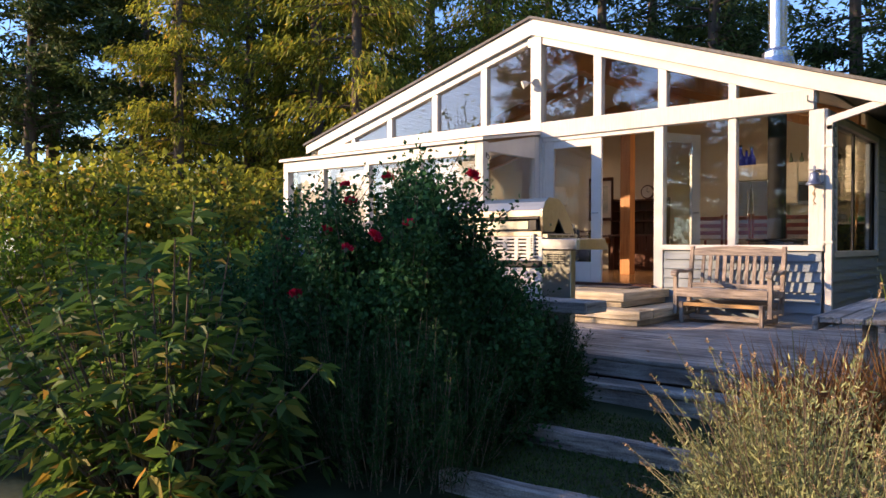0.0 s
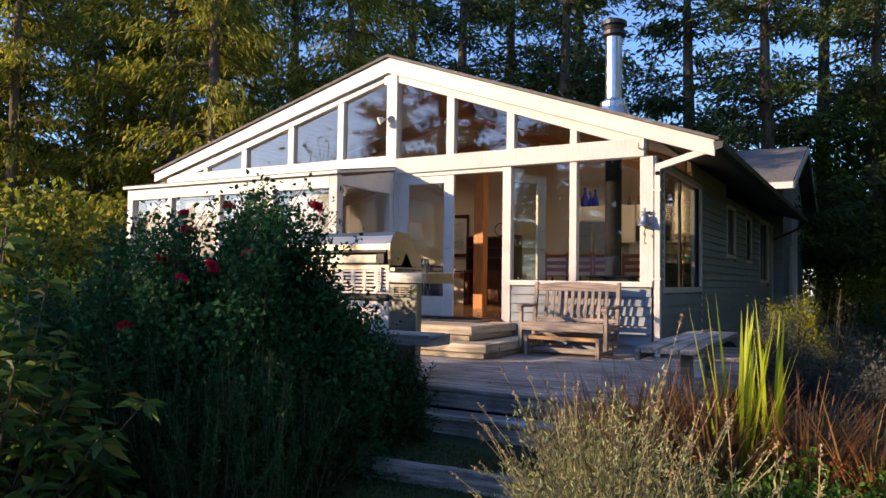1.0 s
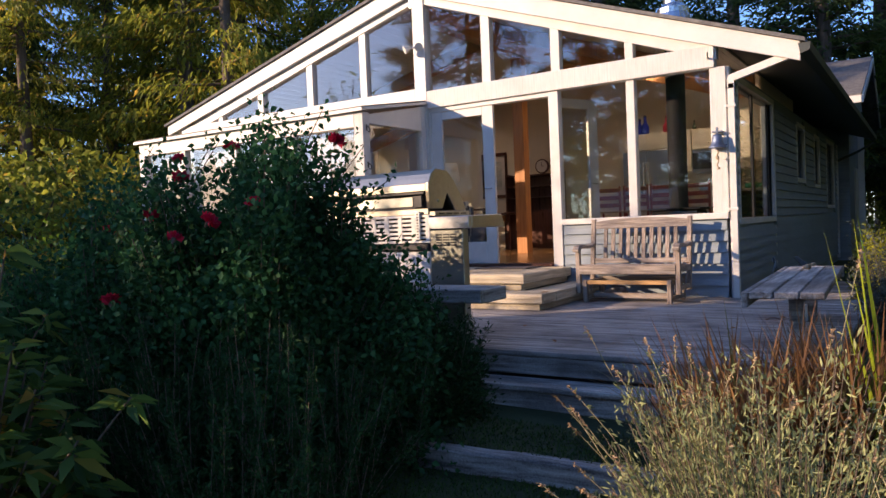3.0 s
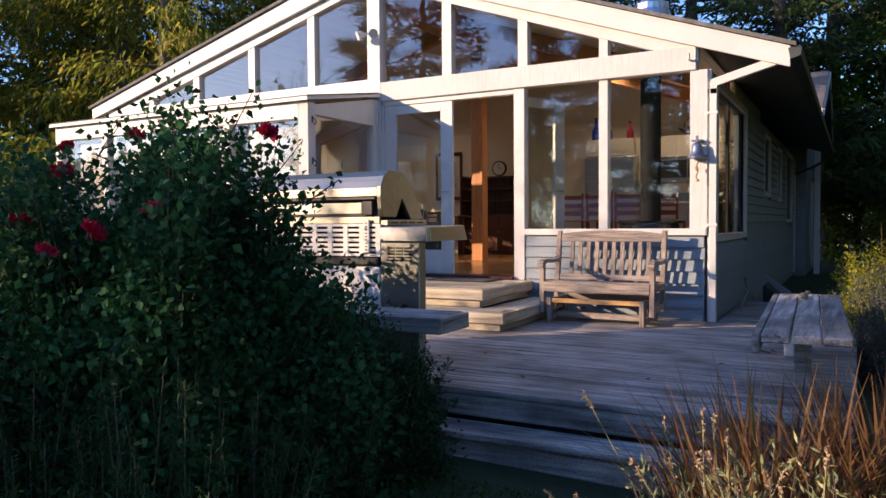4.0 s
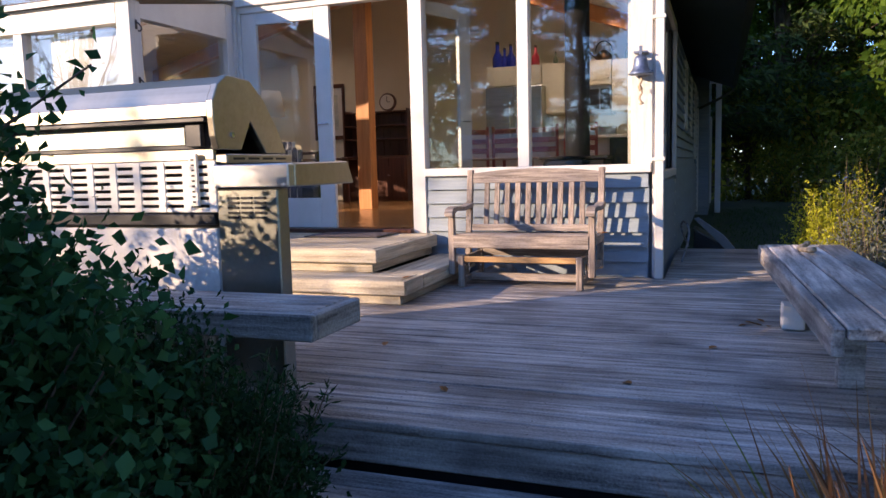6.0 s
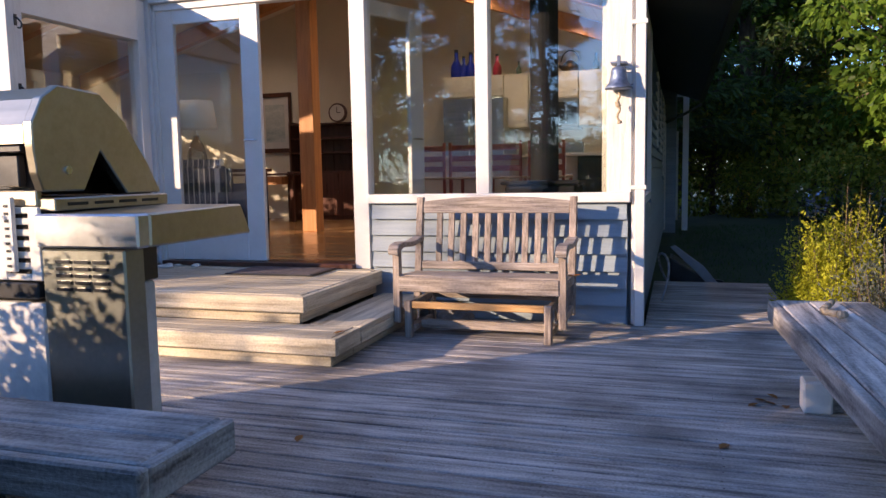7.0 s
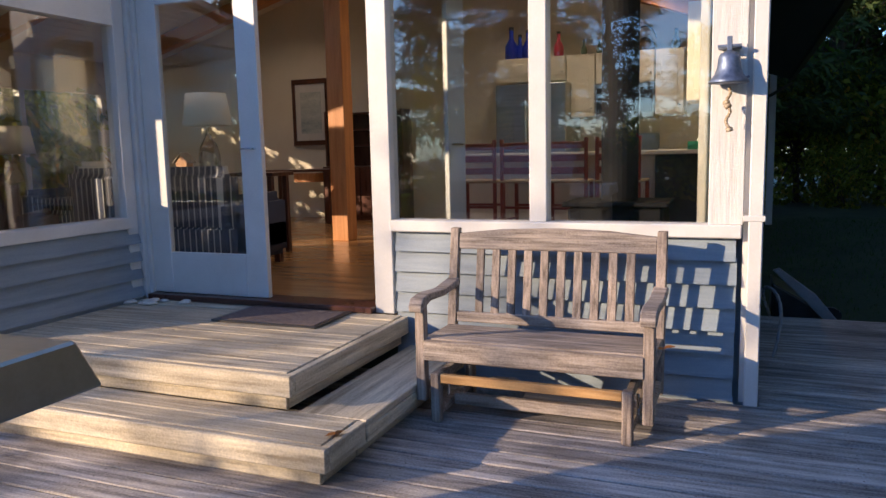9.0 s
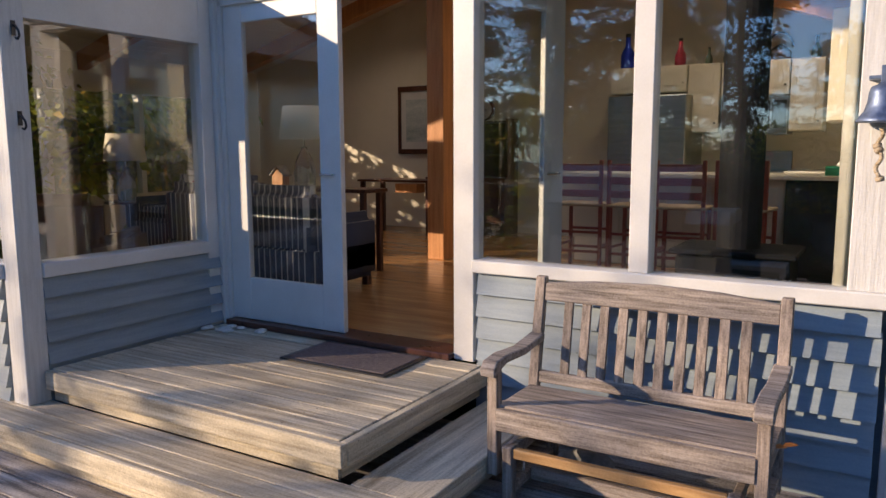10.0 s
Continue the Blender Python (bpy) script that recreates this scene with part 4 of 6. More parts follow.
# sloped ceiling of boards, one mesh a slope
for x0, x1 in ((RIDGE_X, -0.12), (IW, RIDGE_X)):
    bm = bmesh.new()
    k = 34
    for i in range(k):
        a, b = x0 + (x1 - x0) * i / k, x0 + (x1 - x0) * (i + 1) / k - 0.006
        pts = [(a, roof_z(a) - 0.125), (b, roof_z(b) - 0.125), (b, roof_z(b) - 0.105), (a, roof_z(a) - 0.105)]
        lo = [bm.verts.new((p[0], 0.12, p[1])) for p in pts]
        hi = [bm.verts.new((p[0], ID, p[1])) for p in pts]
        bm.faces.new(lo[::-1])
        for q in range(4):
            bm.faces.new((lo[q], lo[(q + 1) % 4], hi[(q + 1) % 4], hi[q]))
    bmesh.ops.recalc_face_normals(bm, faces=bm.faces)
    solo("ceiling", bm, CEIL, "sloping ceiling of pale painted boards", "ceiling", kind="structure")
posts = thing("roof_post", (-4.12, 3.15, FLOOR_Z), "square orange fir post under the ridge", "post")
part("shaft", box(-0.10, 0.10, -0.10, 0.10, 0.0, RIDGE_Z - 0.60 - FLOOR_Z, 0.006), FIR, posts)
solo("ridge_beam", box(-4.24, -4.04, 0.13, ID, RIDGE_Z - 0.55, RIDGE_Z - 0.14, 0.006), FIR, "orange fir ridge beam", "beam", kind="structure")
for y in (2.5, 4.9):
    for x0, x1 in ((-4.03, -0.16), (IW + 0.02, -4.25)):
        pts = [(x0, roof_z(x0) - 0.36), (x1, roof_z(x1) - 0.36), (x1, roof_z(x1) - 0.13), (x0, roof_z(x0) - 0.13)]
        solo("rafter", prism(pts, "y", y, y + 0.14, 0.005), FIR, "orange fir rafter under the ceiling", "rafter", "rafters", kind="structure")

# kitchen along the back
KY = 5.2


def cabinet(x0, x1, z0, z1, y0, y1, doors, label, group, mat=CABINET, name="kitchen_cabinet", handles=True):
    c = thing(name, ((x0 + x1) / 2, y0, z0), label, "cabinet", group)
    w = (x1 - x0) / 2
    part("body", box(-w, w, 0.022, y1 - y0, 0, z1 - z0, 0.003), mat, c)
    dw = 2 * w / doors
    for i in range(doors):
        a = -w + i * dw
        d = part("door", box(a + 0.006, a + dw - 0.006, 0.004, 0.02, 0.01, z1 - z0 - 0.01, 0.003), mat, c)
        part("panel", box(a + 0.07, a + dw - 0.07, -0.003, 0.0035, 0.075, z1 - z0 - 0.075, 0.003), mat, d)
        if handles:
            part("knob", rod(bmesh.new(), (a + dw - 0.04, 0.004, 0.1), (a + dw - 0.04, -0.02, 0.1), 0.011, n=8), ALU, d, "small metal knob")
    return c


Z0 = FLOOR_Z
for x0, x1, n in ((-2.08, -1.73, 1), (-1.015, -0.69, 1)):
    cabinet(x0, x1, Z0 + 1.34, Z0 + 2.10, KY, ID - 0.01, n, "cream wall cabinet with panelled doors", "wall cabinets")
cabinet(-1.72, -1.025, Z0 + 1.73, Z0 + 2.10, KY, ID - 0.01, 2, "short cream wall cabinet over the microwave", "wall cabinets")
cabinet(-0.53, -0.16, Z0 + 1.375, Z0 + 2.29, 3.4, 3.98, 1, "tall cream wall cabinet by the side wall", "wall cabinets")
cabinet(-2.98, -2.09, Z0 + 1.80, Z0 + 2.10, KY, ID - 0.01, 2, "short cream wall cabinet over the fridge", "wall cabinets")
for x0, x1, n in ((-2.0, -1.73, 1), (-0.99, -0.17, 2)):
    cabinet(x0, x1, Z0, Z0 + 0.88, KY - 0.25, ID - 0.01, n, "cream base cabinet with panelled doors", "base cabinets")
TOP = surface("pale_worktop", (0.55, 0.52, 0.46), (0.66, 0.63, 0.56), (20, 20, 20), 0.3, bump=0.02)
solo("worktop", box(-1.0, -0.16, KY - 0.28, ID - 0.01, Z0 + 0.883, Z0 + 0.92, 0.005), TOP, "pale stone worktop along the kitchen wall", "worktop")
fr = thing("fridge", (-2.46, KY - 0.3, Z0), "tall steel double-door fridge beside the wall cabinets", "fridge")
FRM = surface("fridge_steel", (0.28, 0.30, 0.31), (0.38, 0.40, 0.41), streak=(2, 2, 40), rough=0.35, metal=0.9, bump=0.02)
part("body", box(-0.44, 0.44, 0.06, 0.95, 0, 1.76, 0.006), DARK_STEEL, fr)
for s in (-1, 1):
    d = part("door", box(0.005 * s, 0.44 * s, 0.0, 0.055, 0.55, 1.75, 0.006), FRM, fr)
    part("handle", pipe_along([(0.045 * s, 0, 0.75), (0.045 * s, -0.05, 0.78), (0.045 * s, -0.05, 1.55), (0.045 * s, 0, 1.58)], 0.012), ALU, d)
part("drawer", box(-0.44, 0.44, 0.0, 0.055, 0.05, 0.54, 0.006), FRM, fr)
mw = thing("microwave", (-1.37, KY - 0.03, Z0 + 1.31), "steel and black over-range microwave", "microwave")
part("body", box(-0.345, 0.345, 0.02, 0.6, 0.0, 0.41, 0.004), FRM, mw)
part("window", box(-0.33, 0.17, 0.005, 0.019, 0.06, 0.36, 0.003), BLACK, mw, "black glass door")
part("control_panel", box(0.19, 0.33, 0.005, 0.019, 0.06, 0.36, 0.003), BLACK, mw)
rg = thing("range", (-1.37, KY - 0.25, Z0), "steel kitchen range below the microwave", "range")
part("body", box(-0.35, 0.36, 0.03, 0.82, 0, 0.90, 0.004), FRM, rg)
part("oven_door", box(-0.36, 0.36, 0.0, 0.028, 0.18, 0.72, 0.004), BLACK, rg, "black oven door")
part("back_panel", box(-0.35, 0.36, 0.73, 0.81, 0.905, 1.13, 0.004), FRM, rg)
for i in range(4):
    part("knob", rod(bmesh.new(), (-0.25 + i * 0.16, 0.03, 0.81), (-0.25 + i * 0.16, -0.01, 0.81), 0.022, n=10), BLACK, rg)

# peninsula with dishwasher
cabinet(-2.85, -1.42, Z0, Z0 + 0.88, 3.75, 4.2, 3, "cream island cabinet facing the room", "island cabinets", handles=False)
cabinet(-0.82, -0.22, Z0, Z0 + 0.88, 3.5, 4.1, 1, "black fronted dishwasher in the island", "island cabinets", BLACK, "dishwasher", False)
cabinet(-1.41, -0.83, Z0, Z0 + 0.88, 3.62, 4.1, 1, "cream island end cabinet", "island cabinets", handles=False)
solo("worktop", box(-2.95, -1.43, 3.55, 4.3, Z0 + 0.883, Z0 + 0.92, 0.005), TOP, "pale worktop of the kitchen island", "worktop")
solo("worktop", box(-1.425, -0.16, 3.46, 4.3, Z0 + 0.884, Z0 + 0.921, 0.005), TOP, "pale worktop above the dishwasher", "worktop")

# red ladder-back stools
def stool(at, turn):
    c = thing("bar_chair", at, "red-stained ladder-back bar chair with a woven seat", "chair", "chairs at the island", turn=turn)
    for x in (-0.21, 0.18):
        part("back_leg", box(x, x + 0.035, 0.0, 0.035, 0, 1.06, 0.006), REDWOOD, c)
        part("front_leg", box(x, x + 0.035, 0.37, 0.405, 0, 0.63, 0.006), REDWOOD, c)
        part("side_rung", box(x + 0.008, x + 0.027, 0.035, 0.37, 0.25, 0.275, 0.003), REDWOOD, c)
    for z in (0.72, 0.84, 0.96):
        part("back_slat", box(-0.175, 0.18, 0.008, 0.026, z, z + 0.065, 0.005), REDWOOD, c)
    part("seat", box(-0.215, 0.22, -0.005, 0.41, 0.632, 0.66, 0.008), ROPE, c, "woven rush seat")
    for z in (0.2, 0.38):
        part("rung", box(-0.175, 0.18, 0.376, 0.398, z, z + 0.025, 0.003), REDWOOD, c)
        part("rung", box(-0.175, 0.18, 0.006, 0.028, z, z + 0.025, 0.003), REDWOOD, c)
    return c


s1 = stool((-2.50, 2.95, Z0), 4)
for x, y, t in ((-2.03, 2.92, -6), (-1.58, 2.9, 3), (-1.10, 2.95, -5)):
    copy_thing(s1, pose(x, y, Z0, 0, 0, t))

# wood stove
stove = thing("wood_stove", (-0.72, 0.62, Z0), "black iron wood stove with a tall flue pipe", "stove")
part("body", box(-0.36, 0.36, -0.28, 0.28, 0.16, 0.70, 0.02), SOOT, stove)
part("top_plate", box(-0.40, 0.40, -0.31, 0.31, 0.703, 0.735, 0.008), SOOT, stove)
part("flue_pipe", lathe([(0.145, 0.735), (0.145, 3.1)], 24), SOOT, stove, smooth=False)
part("door", box(-0.24, 0.24, -0.30, -0.285, 0.25, 0.60, 0.01), BLACK, stove)
stove.scale = (0.78, 0.78, 0.86)
for x in (-0.32, 0.26):
    for y in (-0.24, 0.18):
        part("leg", box(x, x + 0.06, y, y + 0.06, 0, 0.16, 0.006), BLACK, stove)

# things on top of the wall cabinets and worktop
KET = surface("old_copper", (0.06, 0.045, 0.035), (0.16, 0.10, 0.06), (9, 9, 9), 0.4, metal=0.8)
kt = thing("kettle", (-1.16, KY + 0.2, Z0 + 2.103), "old dark metal kettle with a hoop handle", "kettle")
part("body", lathe([(0.09, 0), (0.12, 0.02), (0.12, 0.09), (0.06, 0.15), (0.02, 0.17)], 18), KET, kt, smooth=True)
part("spout", rod(bmesh.new(), (-0.1, 0, 0.05), (-0.22, 0, 0.14), 0.03, 0.013), KET, kt)
part("handle", pipe_along([Vector((0.13 * math.cos(a), 0, 0.13 + 0.17 * math.sin(a))) for a in np.linspace(0.1, math.pi - 0.1, 12)], 0.009), BLACK, kt)
BOT = surface("green_bottle_glass", (0.10, 0.14, 0.10), (0.16, 0.2, 0.15), (4, 4, 4), 0.15, bump=0)
BLUE = surface("blue_bottle_glass", (0.01, 0.02, 0.25), (0.02, 0.04, 0.4), (4, 4, 4), 0.12, bump=0)
REDG = surface("red_glaze", (0.3, 0.02, 0.04), (0.5, 0.04, 0.08), (4, 4, 4), 0.3, bump=0)
for x, y, z, m, s, lab in ((-1.9, KY + 0.2, Z0 + 2.103, BOT, 0.8, "small glass bottle on the wall cabinet"), (-1.71, KY + 0.2, Z0 + 2.103, BOT, 0.75, "small glass bottle on the wall cabinet"), (-0.8, KY + 0.2, Z0 + 2.103, BOT, 1.0, "small glass bottle on the wall cabinet"), (-2.22, KY + 0.2, Z0 + 2.103, REDG, 1.3, "red glazed vase on the wall cabinet"),
                         (-2.62, KY + 0.2, Z0 + 2.103, BLUE, 1.5, "cobalt blue glass bottle"), (-2.73, KY + 0.22, Z0 + 2.103, BLUE, 1.3, "cobalt blue glass bottle"), (-2.84, KY + 0.2, Z0 + 2.103, BLUE, 1.7, "cobalt blue glass bottle")):
    b = thing("bottle", (x, y, z), lab, "bottle", "bottles on the cabinets")
    part("glass", lathe([(0.045 * s, 0), (0.05 * s, 0.02), (0.05 * s, 0.10 * s), (0.018 * s, 0.16 * s), (0.018 * s, 0.22 * s)], 14), m, b, smooth=True)
    part("stopper", lathe([(0.02 * s, 0.22 * s), (0.02 * s, 0.245 * s)], 10), BLACK, b)
tis = thing("tissue_box", (-0.42, 3.72, Z0 + 0.922), "green cardboard tissue box", "tissue box")
GREENB = surface("green_card", (0.02, 0.25, 0.14), (0.04, 0.34, 0.2), (8, 8, 8), 0.6, bump=0)
part("box", box(-0.11, 0.11, -0.06, 0.06, 0, 0.08, 0.002), GREENB, tis)
bm = bmesh.new()
rod(bm, (0, 0, 0.08), (0.01, 0, 0.13), 0.035, 0.012, 7)
part("tissue", bm, WHITE, tis)
cn = thing("canoe_paddle", (-0.24, 2.6, Z0), "varnished wooden paddle leaning in the corner", "paddle")
part("shaft", rod(bmesh.new(), (0, 0, 0.02), (0.03, 0.1, 1.3), 0.018), FIR, cn)
part("blade", prism([(-0.07, 0.02), (0.07, 0.02), (0.06, 0.4), (0.0, 0.5), (-0.06, 0.4)], "y", -0.008, 0.008, 0.003), FIR, cn)

# living room: striped sofas, lamps, pictures
STRIPE, nt, bs, N, L = nodes_of("striped_ticking")
gm = N.new("ShaderNodeNewGeometry")
wv = N.new("ShaderNodeTexWave")
wv.wave_type, wv.bands_direction = "BANDS", "X"
wv.inputs["Scale"].default_value, wv.inputs["Distortion"].default_value = 5.2, 0.25
wv.inputs["Detail"].default_value = 1.0
L.new(gm.outputs["Position"], wv.inputs[0])
rp = N.new("ShaderNodeValToRGB")
rp.color_ramp.elements[0].position, rp.color_ramp.elements[1].position = 0.88, 0.94
rp.color_ramp.elements[0].color, rp.color_ramp.elements[1].color = (0.035, 0.045, 0.09, 1), (0.6, 0.6, 0.6, 1)
L.new(wv.outputs[0], rp.inputs[0])
L.new(rp.outputs[0], bs.inputs["Base Color"])
bs.inputs["Roughness"].default_value = 0.9


def puffy(x0, x1, y0, y1, z0, z1, r=0.05):
    bm = bmesh.new()
    add_box(bm, x0, x1, y0, y1, z0, z1)
    bmesh.ops.bevel(bm, geom=list(bm.edges), offset=r, segments=3, affect="EDGES")
    return bm


def sofa(at, turn, w, label):
    s = thing("sofa", at, label, "sofa", "striped sofas", turn=turn)
    part("base", puffy(-w / 2, w / 2, 0.0, 0.85, 0.08, 0.42), STRIPE, s, smooth=True)
    part("backrest", puffy(-w / 2, w / 2, 0.0, 0.24, 0.30, 0.88, 0.09), STRIPE, s, smooth=True)
    for x in (-w / 2, w / 2 - 0.2):
        part("armrest", puffy(x, x + 0.2, 0.02, 0.88, 0.10, 0.64, 0.08), STRIPE, s, smooth=True)
    part("seat_cushion", puffy(-w / 2 + 0.2, w / 2 - 0.2, 0.22, 0.88, 0.421, 0.54), STRIPE, s, smooth=True)
    for x in (-w / 2 + 0.05, w / 2 - 0.11):
        for y in (0.05, 0.75):
            part("foot", box(x, x + 0.06, y, y + 0.06, 0, 0.08, 0.004), DARKWOOD, s)
    return s


sofa((-4.68, 0.74, Z0), 0, 1.75, "navy and white striped sofa with its back to the door")
sofa((-6.75, 2.62, Z0), 180, 1.4, "navy and white striped sofa facing the sun room")
CUSH = surface("cream_linen", (0.62, 0.57, 0.48), (0.75, 0.7, 0.6), (30, 30, 30), 0.9, bump=0.3)
cu = solo("cushion", puffy(-0.22, 0.22, -0.06, 0.06, 0, 0.40, 0.055), CUSH, "cream cushion with a red patch leaning on the sofa", "cushion", smooth=True)
cu.matrix_basis = pose(-6.72, 2.27, Z0 + 0.545, 14, 0, 6)
patch = part("patch", puffy(-0.05, 0.06, -0.066, -0.056, 0.09, 0.30, 0.004), REDG, cu, "red embroidered patch")
ch = thing("armchair", (-4.98, -0.58, Z0), "dark brown leather armchair in the sun room", "armchair", turn=37)
LEATHER = surface("brown_leather", (0.05, 0.022, 0.016), (0.10, 0.045, 0.03), (12, 12, 12), 0.4, bump=0.2)
part("backrest", puffy(-0.42, 0.42, -0.42, -0.2, 0.25, 0.88, 0.08), LEATHER, ch, smooth=True)
part("seat", puffy(-0.42, 0.42, -0.2, 0.42, 0.12, 0.45, 0.06), LEATHER, ch, smooth=True)
for x in (-0.5, 0.36):
    part("armrest", puffy(x, x + 0.14, -0.42, 0.42, 0.08, 0.6, 0.05), LEATHER, ch, smooth=True)
SHADE = surface("linen_shade", (0.72, 0.66, 0.54), (0.8, 0.75, 0.64), (40, 40, 40), 0.9, bump=0.1)
CLEAR, nt, bs, N, L = nodes_of("clear_glass_base")
bs.inputs["Transmission Weight"].default_value, bs.inputs["Roughness"].default_value = 0.9, 0.05
bs.inputs["Base Color"].default_value = (0.8, 0.85, 0.82, 1)


def table_lamp(at, s, label):
    l = thing("table_lamp", at, label, "lamp", "table lamps")
    part("base", lathe([(0.07 * s, 0), (0.08 * s, 0.02), (0.085 * s, 0.12 * s), (0.06 * s, 0.22 * s), (0.025 * s, 0.27 * s), (0.025 * s, 0.30 * s)], 18), CLEAR, l, "clear glass base", smooth=True)
    part("stem", rod(bmesh.new(), (0, 0, 0.3 * s), (0, 0, 0.42 * s), 0.008), ALU, l)
    part("shade", lathe([(0.185 * s, 0.36 * s), (0.15 * s, 0.60 * s)], 24), SHADE, l, "pale linen shade", smooth=True)


cons = thing("console_table", (-4.95, 1.87, Z0), "narrow dark wooden console table in front of the sofa", "table")
part("tabletop", box(-0.8, 0.8, 0.0, 0.36, 0.76, 0.795, 0.004), DARKWOOD, cons)
for x in (-0.76, 0.71):
    for y in (0.03, 0.28):
        part("leg", box(x, x + 0.05, y, y + 0.05, 0, 0.759, 0.004), DARKWOOD, cons)
table_lamp((-4.98, 2.0, Z0 + 0.797), 1.3, "table lamp with a pale shade and glass base")
bh = thing("birdhouse", (-5.30, 2.0, Z0 + 0.797), "small wooden birdhouse ornament", "ornament")
part("body", prism([(-0.07, 0), (0.07, 0), (0.07, 0.12), (0, 0.19), (-0.07, 0.12)], "y", -0.05, 0.05, 0.002), FIR, bh)
for s in (-1, 1):
    part("roof_panel", prism([(0, 0.195), (s * 0.095, 0.10), (s * 0.095, 0.112), (0, 0.207)], "y", -0.065, 0.065), TEAK, bh)
side_t = thing("side_table", (-8.0, 2.2, Z0), "small dark round side table", "table")
part("tabletop", lathe([(0.26, 0.52), (0.27, 0.53), (0.27, 0.55)], 24), DARKWOOD, side_t)
part("column", rod(bmesh.new(), (0, 0, 0.02), (0, 0, 0.52), 0.03), DARKWOOD, side_t)
part("foot", lathe([(0.18, 0), (0.18, 0.02)], 20), DARKWOOD, side_t)
table_lamp((-8.0, 2.2, Z0 + 0.552), 1.35, "table lamp with a pale cone shade")
# back room wall with picture, hutch, desk and clock
pic = thing("picture", (-6.11, ID - 0.01, Z0 + 1.13), "large framed seascape print in a dark frame", "picture")
PRINT = surface("seascape_print", (0.30, 0.36, 0.38), (0.62, 0.64, 0.60), streak=(1.5, 1, 5), rough=0.3, bump=0)
part("print", box(-0.28, 0.28, -0.012, -0.006, 0.16, 0.86, 0), PRINT, pic)
part("mount", box(-0.42, 0.42, -0.006, -0.002, 0.04, 1.0, 0), WHITE, pic, "white mount")
for a, b, c, d in ((-0.49, 0.49, -0.04, 0.04), (-0.49, 0.49, 1.0, 1.08), (-0.49, -0.42, 0.04, 1.0), (0.42, 0.49, 0.04, 1.0)):
    part("frame", box(a, b, -0.035, 0.0, c, d, 0.004), DARKWOOD, pic)
pic.scale = (0.63, 1, 0.88)
hutch = thing("hutch", (-5.06, ID - 0.46, Z0), "tall dark cherry wood hutch with shelves", "cabinet")
part("base", box(-0.62, 0.62, 0.0, 0.44, 0, 0.88, 0.006), DARKWOOD, hutch)
part("back_panel", box(-0.60, 0.60, 0.40, 0.44, 0.882, 1.75, 0.003), DARKWOOD, hutch)
for z in (1.2, 1.46, 1.72):
    part("shelf", box(-0.58, 0.58, 0.12, 0.398, z, z + 0.025, 0.003), DARKWOOD, hutch)
for x in (-0.62, 0.59):
    part("side_panel", box(x, x + 0.03, 0.1, 0.44, 0.882, 1.78, 0.003), DARKWOOD, hutch)
for x in (-0.6, 0.0):
    d = part("door", box(x + 0.01, x + 0.59, -0.02, -0.002, 0.08, 0.84, 0.004), DARKWOOD, hutch)
    part("knob", rod(bmesh.new(), (x + 0.3, -0.02, 0.5), (x + 0.3, -0.045, 0.5), 0.014, n=8), ALU, d)
hutch.scale = (1, 1, 0.88)
clk = thing("mantel_clock", (-4.84, ID - 0.3, Z0 + 1.54), "round pale-faced clock on top of the hutch", "clock")
part("case", rod(bmesh.new(), (0, 0, 0.15), (0, 0.06, 0.15), 0.15, n=24), DARKWOOD, clk)
part("face", rod(bmesh.new(), (0, -0.008, 0.15), (0, -0.001, 0.15), 0.125, n=24), WHITE, clk, "pale clock face")
part("pointer", box(-0.005, 0.005, -0.014, -0.009, 0.15, 0.24, 0), BLACK, clk)
part("pointer", box(0.0, 0.06, -0.014, -0.009, 0.145, 0.155, 0), BLACK, clk)
desk = thing("desk", (-5.85, 4.75, Z0), "dark wooden desk with a small drawer", "desk")
part("tabletop", box(-0.6, 0.6, 0, 0.6, 0.72, 0.75, 0.004), DARKWOOD, desk)
part("drawer", box(0.05, 0.4, -0.01, 0.2, 0.58, 0.7, 0.004), FIR, desk, "orange drawer front")
for x in (-0.57, 0.51):
    for y in (0.03, 0.51):
        part("leg", box(x, x + 0.06, y, y + 0.06, 0, 0.719, 0.004), DARKWOOD, desk)
# curtains and blinds
CURT = surface("pale_curtain", (0.42, 0.40, 0.34), (0.60, 0.57, 0.50), (3, 3, 3), 0.95, bump=0.05)
BLIND = leaf_material("white_blind", (0.72, 0.70, 0.66), (0.74, 0.72, 0.68), 0.35, 0.8)


def curtain(x0, x1, y, z0, z1, label, mat=None, along="x"):
    bm = bmesh.new()
    n = 40
    rows = []
    for z in (z0, z1):
        rows.append([bm.verts.new((x0 + (x1 - x0) * i / n, y + 0.035 * math.sin(i * 1.35), z) if along == "x" else (y + 0.035 * math.sin(i * 1.35), x0 + (x1 - x0) * i / n, z)) for i in range(n + 1)])
    for i in range(n):
        bm.faces.new((rows[0][i], rows[0][i + 1], rows[1][i + 1], rows[1][i]))
    ob = solo("curtain", bm, mat or CURT, label, "curtain", "curtains", smooth=True)
    so = ob.modifiers.new("thick", "SOLIDIFY")
    so.thickness = 0.004
    return ob


